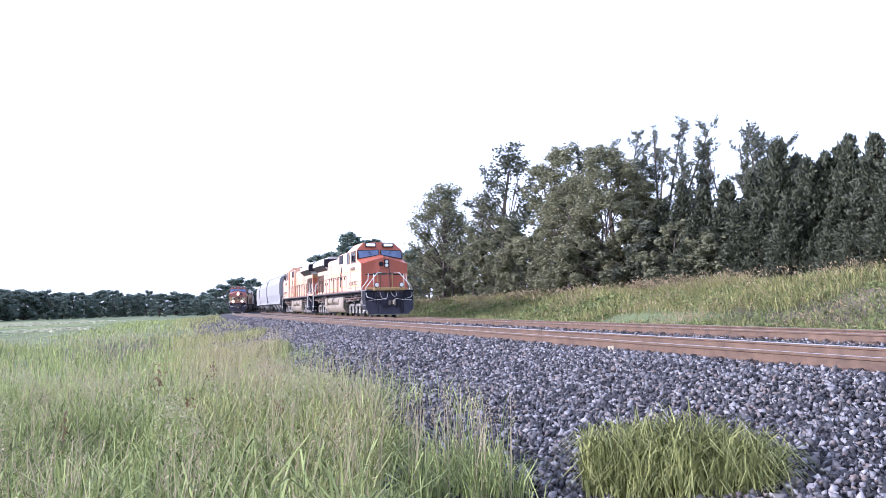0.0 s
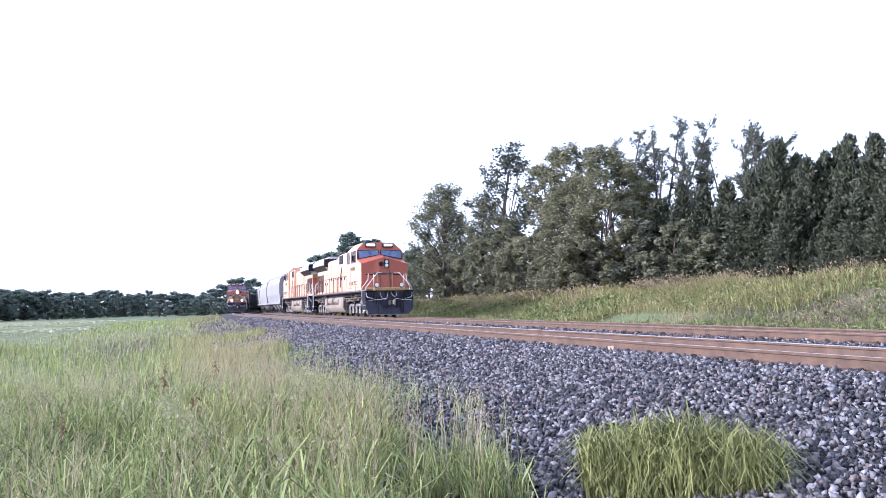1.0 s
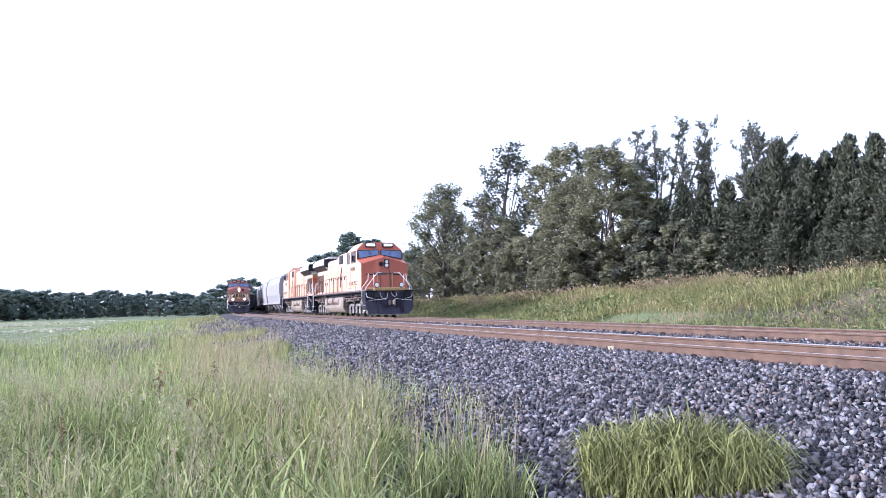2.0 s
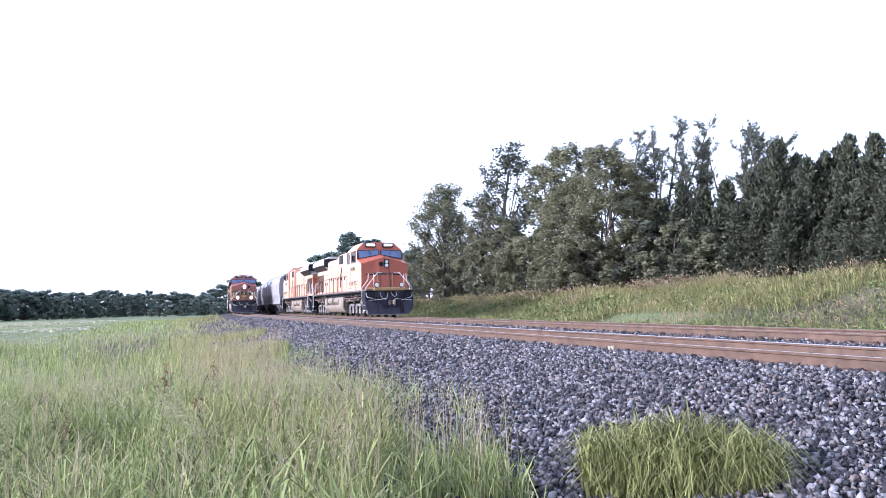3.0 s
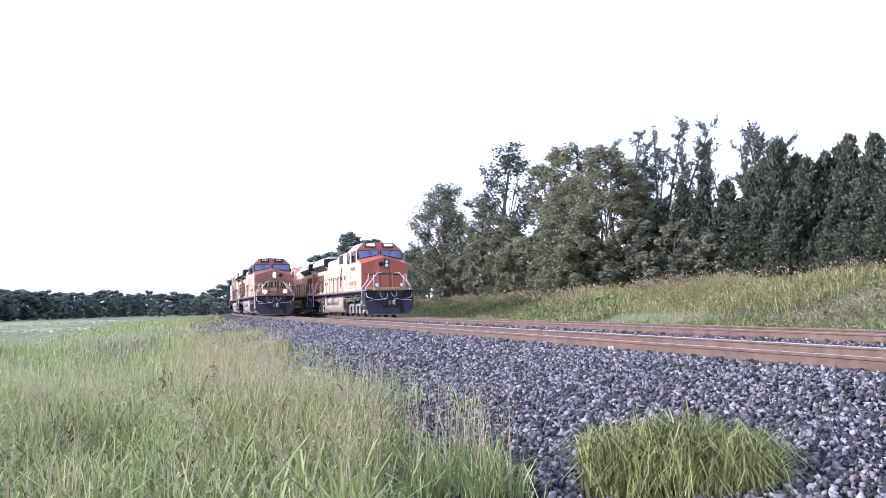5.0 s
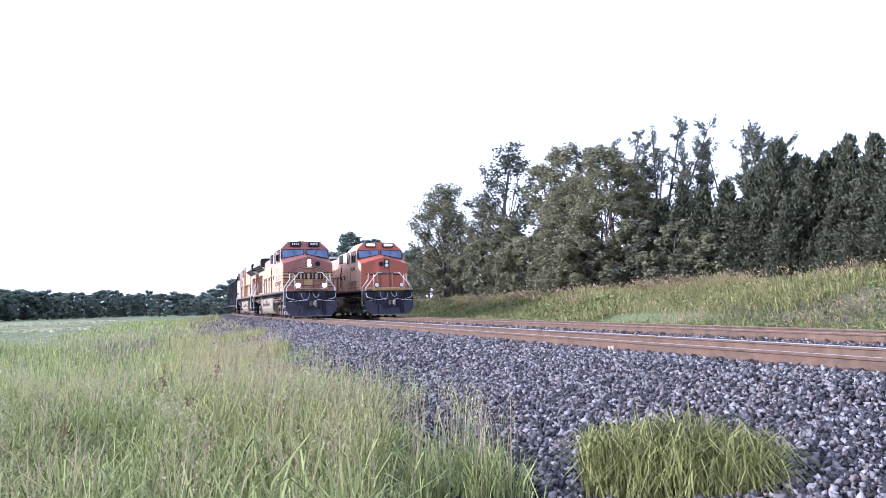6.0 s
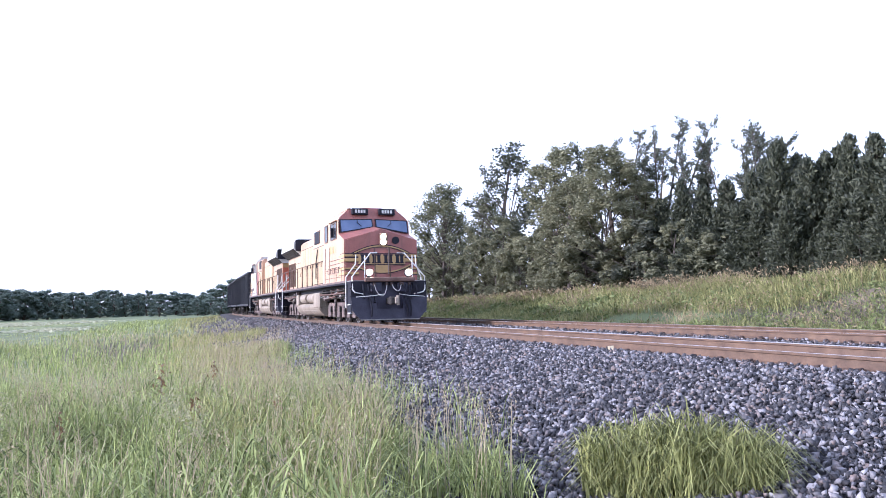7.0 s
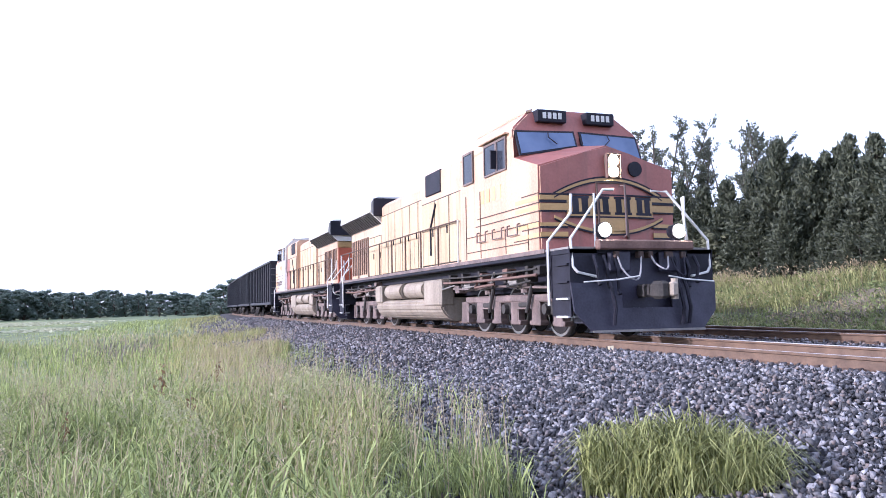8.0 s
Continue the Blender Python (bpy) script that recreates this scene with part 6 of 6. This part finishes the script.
for v, w, g in ((11.0, -8.0, 0.8), (10.6, -9.1, 0.75), (14.5, -7.6, 0.85), (10.9, -7.2, 0.7)):
    CLUMPS.append(copy_thing(weed, Matrix.Translation(spot(v, w)) @ Matrix.Rotation(v * 3, 4, "Z")))
    CLUMPS[-1].scale = (g, g, g)
CLUMPS.append(weed)


# ---- ballast stones ----
CUBE = np.array([(-1, -1, -1), (1, -1, -1), (1, 1, -1), (-1, 1, -1), (-1, -1, 1), (1, -1, 1), (1, 1, 1), (-1, 1, 1)], float)
OCT = np.array([(1, 0.2, 0), (-1, -0.1, 0.1), (0.1, 1, 0), (-0.15, -1, 0.1), (0.1, 0, 1), (0, 0.1, -1)], float)
OCT_F = np.array([(0, 2, 4), (2, 1, 4), (1, 3, 4), (3, 0, 4), (2, 0, 5), (1, 2, 5), (3, 1, 5), (0, 3, 5)])
CUBE_F = np.array([(3, 2, 1, 0), (4, 5, 6, 7), (0, 1, 5, 4), (1, 2, 6, 5), (2, 3, 7, 6), (3, 0, 4, 7)])


def turns(n):
    q = RNG.normal(size=(n, 4))
    q /= np.linalg.norm(q, axis=1, keepdims=True)
    a, b, c, d = q.T
    return np.stack([np.stack([1 - 2 * (c * c + d * d), 2 * (b * c - a * d), 2 * (b * d + a * c)], -1),
                     np.stack([2 * (b * c + a * d), 1 - 2 * (b * b + d * d), 2 * (c * d - a * b)], -1),
                     np.stack([2 * (b * d - a * c), 2 * (c * d + a * b), 1 - 2 * (b * b + c * c)], -1)], 1)


def stones(name, v, w, size, parent=None, mat=None, lift=0.026):
    n = len(v)
    x, y = place(v, w)
    z = height(v, w) + 0.035 + lift * RNG.uniform(-1, 1.6, n)
    shape = (OCT[None] + RNG.normal(0, 0.22, (n, 6, 3))) * RNG.uniform(1.0, 1.6, (n, 6, 1)) * np.stack([RNG.uniform(0.7, 1.25, n), RNG.uniform(0.6, 1.0, n), RNG.uniform(0.45, 0.8, n)], 1)[:, None]
    co = np.einsum("nij,nkj->nki", turns(n), shape) * (size * RNG.uniform(0.65, 1.3, n) * 0.5)[:, None, None] + np.stack([x, y, z], 1)[:, None]
    f = (OCT_F[None] + (np.arange(n) * 6)[:, None, None]).reshape(-1)
    me = bpy.data.meshes.new(name)
    me.vertices.add(n * 6)
    me.vertices.foreach_set("co", co.astype(np.float32).ravel())
    me.loops.add(len(f))
    me.loops.foreach_set("vertex_index", f.astype(np.int32))
    me.polygons.add(n * 8)
    me.polygons.foreach_set("loop_start", np.arange(0, n * 24, 3, dtype=np.int32))
    me.update(calc_edges=True)
    me.materials.append(mat or M_STONE)
    ob = new(name, me)
    if parent:
        ob.parent = parent
    return ob


def off_rails(v, w):
    ok = np.ones(len(v), bool)
    for u in (-0.755, 0.755, GAP2 - 0.755, GAP2 + 0.755):
        ok &= np.abs(w - u) > 0.13
    return v[ok], w[ok]


def ballast():
    v, w = [], []
    for n, v0, v1, w0, w1 in ((34000, 2.5, 9.0, -7.4, -0.9), (30000, 9.0, 16, -6.6, -0.9), (28000, 16, 36.0, -6.2, -0.9), (9000, 36, 75, -5.7, -0.9), (14000, 2.0, 40.0, 0.9, 8.4), (6000, -6.0, 2.5, -5.7, 0.9)):
        a, b = patch(n, v0, v1, w0, w1)
        v.append(a)
        w.append(b)
    v, w = off_rails(np.concatenate(v), np.concatenate(w))
    size = np.interp(v, [0, 15, 40, 75], [0.041, 0.060, 0.100, 0.15])
    s = stones("ballast_stones", v, w, size, BED)
    s["kind"] = "stuff"
    s["label"] = "grey crushed ballast stones"
    # loose stones that lie on top, each a piece of its own
    shapes = []
    for k in range(6):
        bm = nb()
        vs = [bm.verts.new(Vector(c) * 0.021 * random.uniform(0.75, 1.25)) for c in CUBE]
        for f in CUBE_F:
            bm.faces.new([vs[i] for i in f])
        me = bpy.data.meshes.new("stone")
        bm.to_mesh(me)
        bm.free()
        me.materials.append(M_STONE)
        shapes.append(me)
    rng = random.Random(11)
    for k in range(300):
        o = new("stone", shapes[k % 6])
        o.parent = BED
        p = spot(rng.uniform(6.5, 14), rng.uniform(-5.2, -1.6))
        o.matrix_basis = Matrix.Translation(p + Vector((0, 0, 0.052))) @ Euler((rng.uniform(0, 6), rng.uniform(0, 6), rng.uniform(0, 6))).to_matrix().to_4x4()
    for v_, w_ in ((14.9, -1.12), (12.5, -0.35)):
        o = new("pale_stone", shapes[0])
        o.data = shapes[0].copy()
        o.data.materials[0] = M_PALE
        o.matrix_basis = Matrix.Translation(spot(v_, w_) + Vector((0, 0, 0.09))) @ Matrix.Diagonal((2.2, 1.6, 2.6, 1))
        tagged(o, "pale buff stone lying beside the rail", "stone", "pale stones")


M_PALE = material("pale_buff_stone", (0.5, 0.42, 0.26), (0.7, 0.62, 0.45), 0.9, scale=20, fine=80, bump=0.2)
ballast()


def swaying():
    """Wind: the clumps and the thin trees rock a little."""
    rng = random.Random(8)
    for ob, amp, step in [(c, 4.0, 0.5) for c in CLUMPS] + [(f, 0.55, 0.8) for f in feathers] + [(big_clump, 0.8, 0.8)]:
        m0 = ob.matrix_basis.copy()
        sc = ob.scale.copy()
        ph, sp = rng.uniform(0, 6.28), rng.uniform(2.2, 3.6)
        loc, rot, _s = m0.decompose()
        rows = []
        for k in range(int(8 / step) + 1):
            t = k * step
            a = radians(amp) * (math.sin(sp * t + ph) * 0.7 + 0.3 * math.sin(1.7 * sp * t + 2 * ph) + 0.35)
            b = radians(amp) * 0.4 * math.sin(1.3 * sp * t + ph)
            rows.append((t, Matrix.Translation(loc) @ Euler((b, a, 0)).to_matrix().to_4x4() @ rot.to_matrix().to_4x4()))
        walk(ob, rows)
        ob.scale = sc

# bare, weedy earth on the near end of the bank
M_EARTH = material("dry_bare_earth", (0.085, 0.068, 0.05), (0.23, 0.185, 0.13), 0.95, scale=1.4, fine=14, bump=0.8)
dirt = sheet("bare_earth", spread((9, 29, 0.5)), spread((12.5, 21.5, 0.5)), M_EARTH, lift=0.03, edge=0.1)
tagged(dirt, "dry bare earth showing through the bank grass", "ground", kind="structure")



motions()
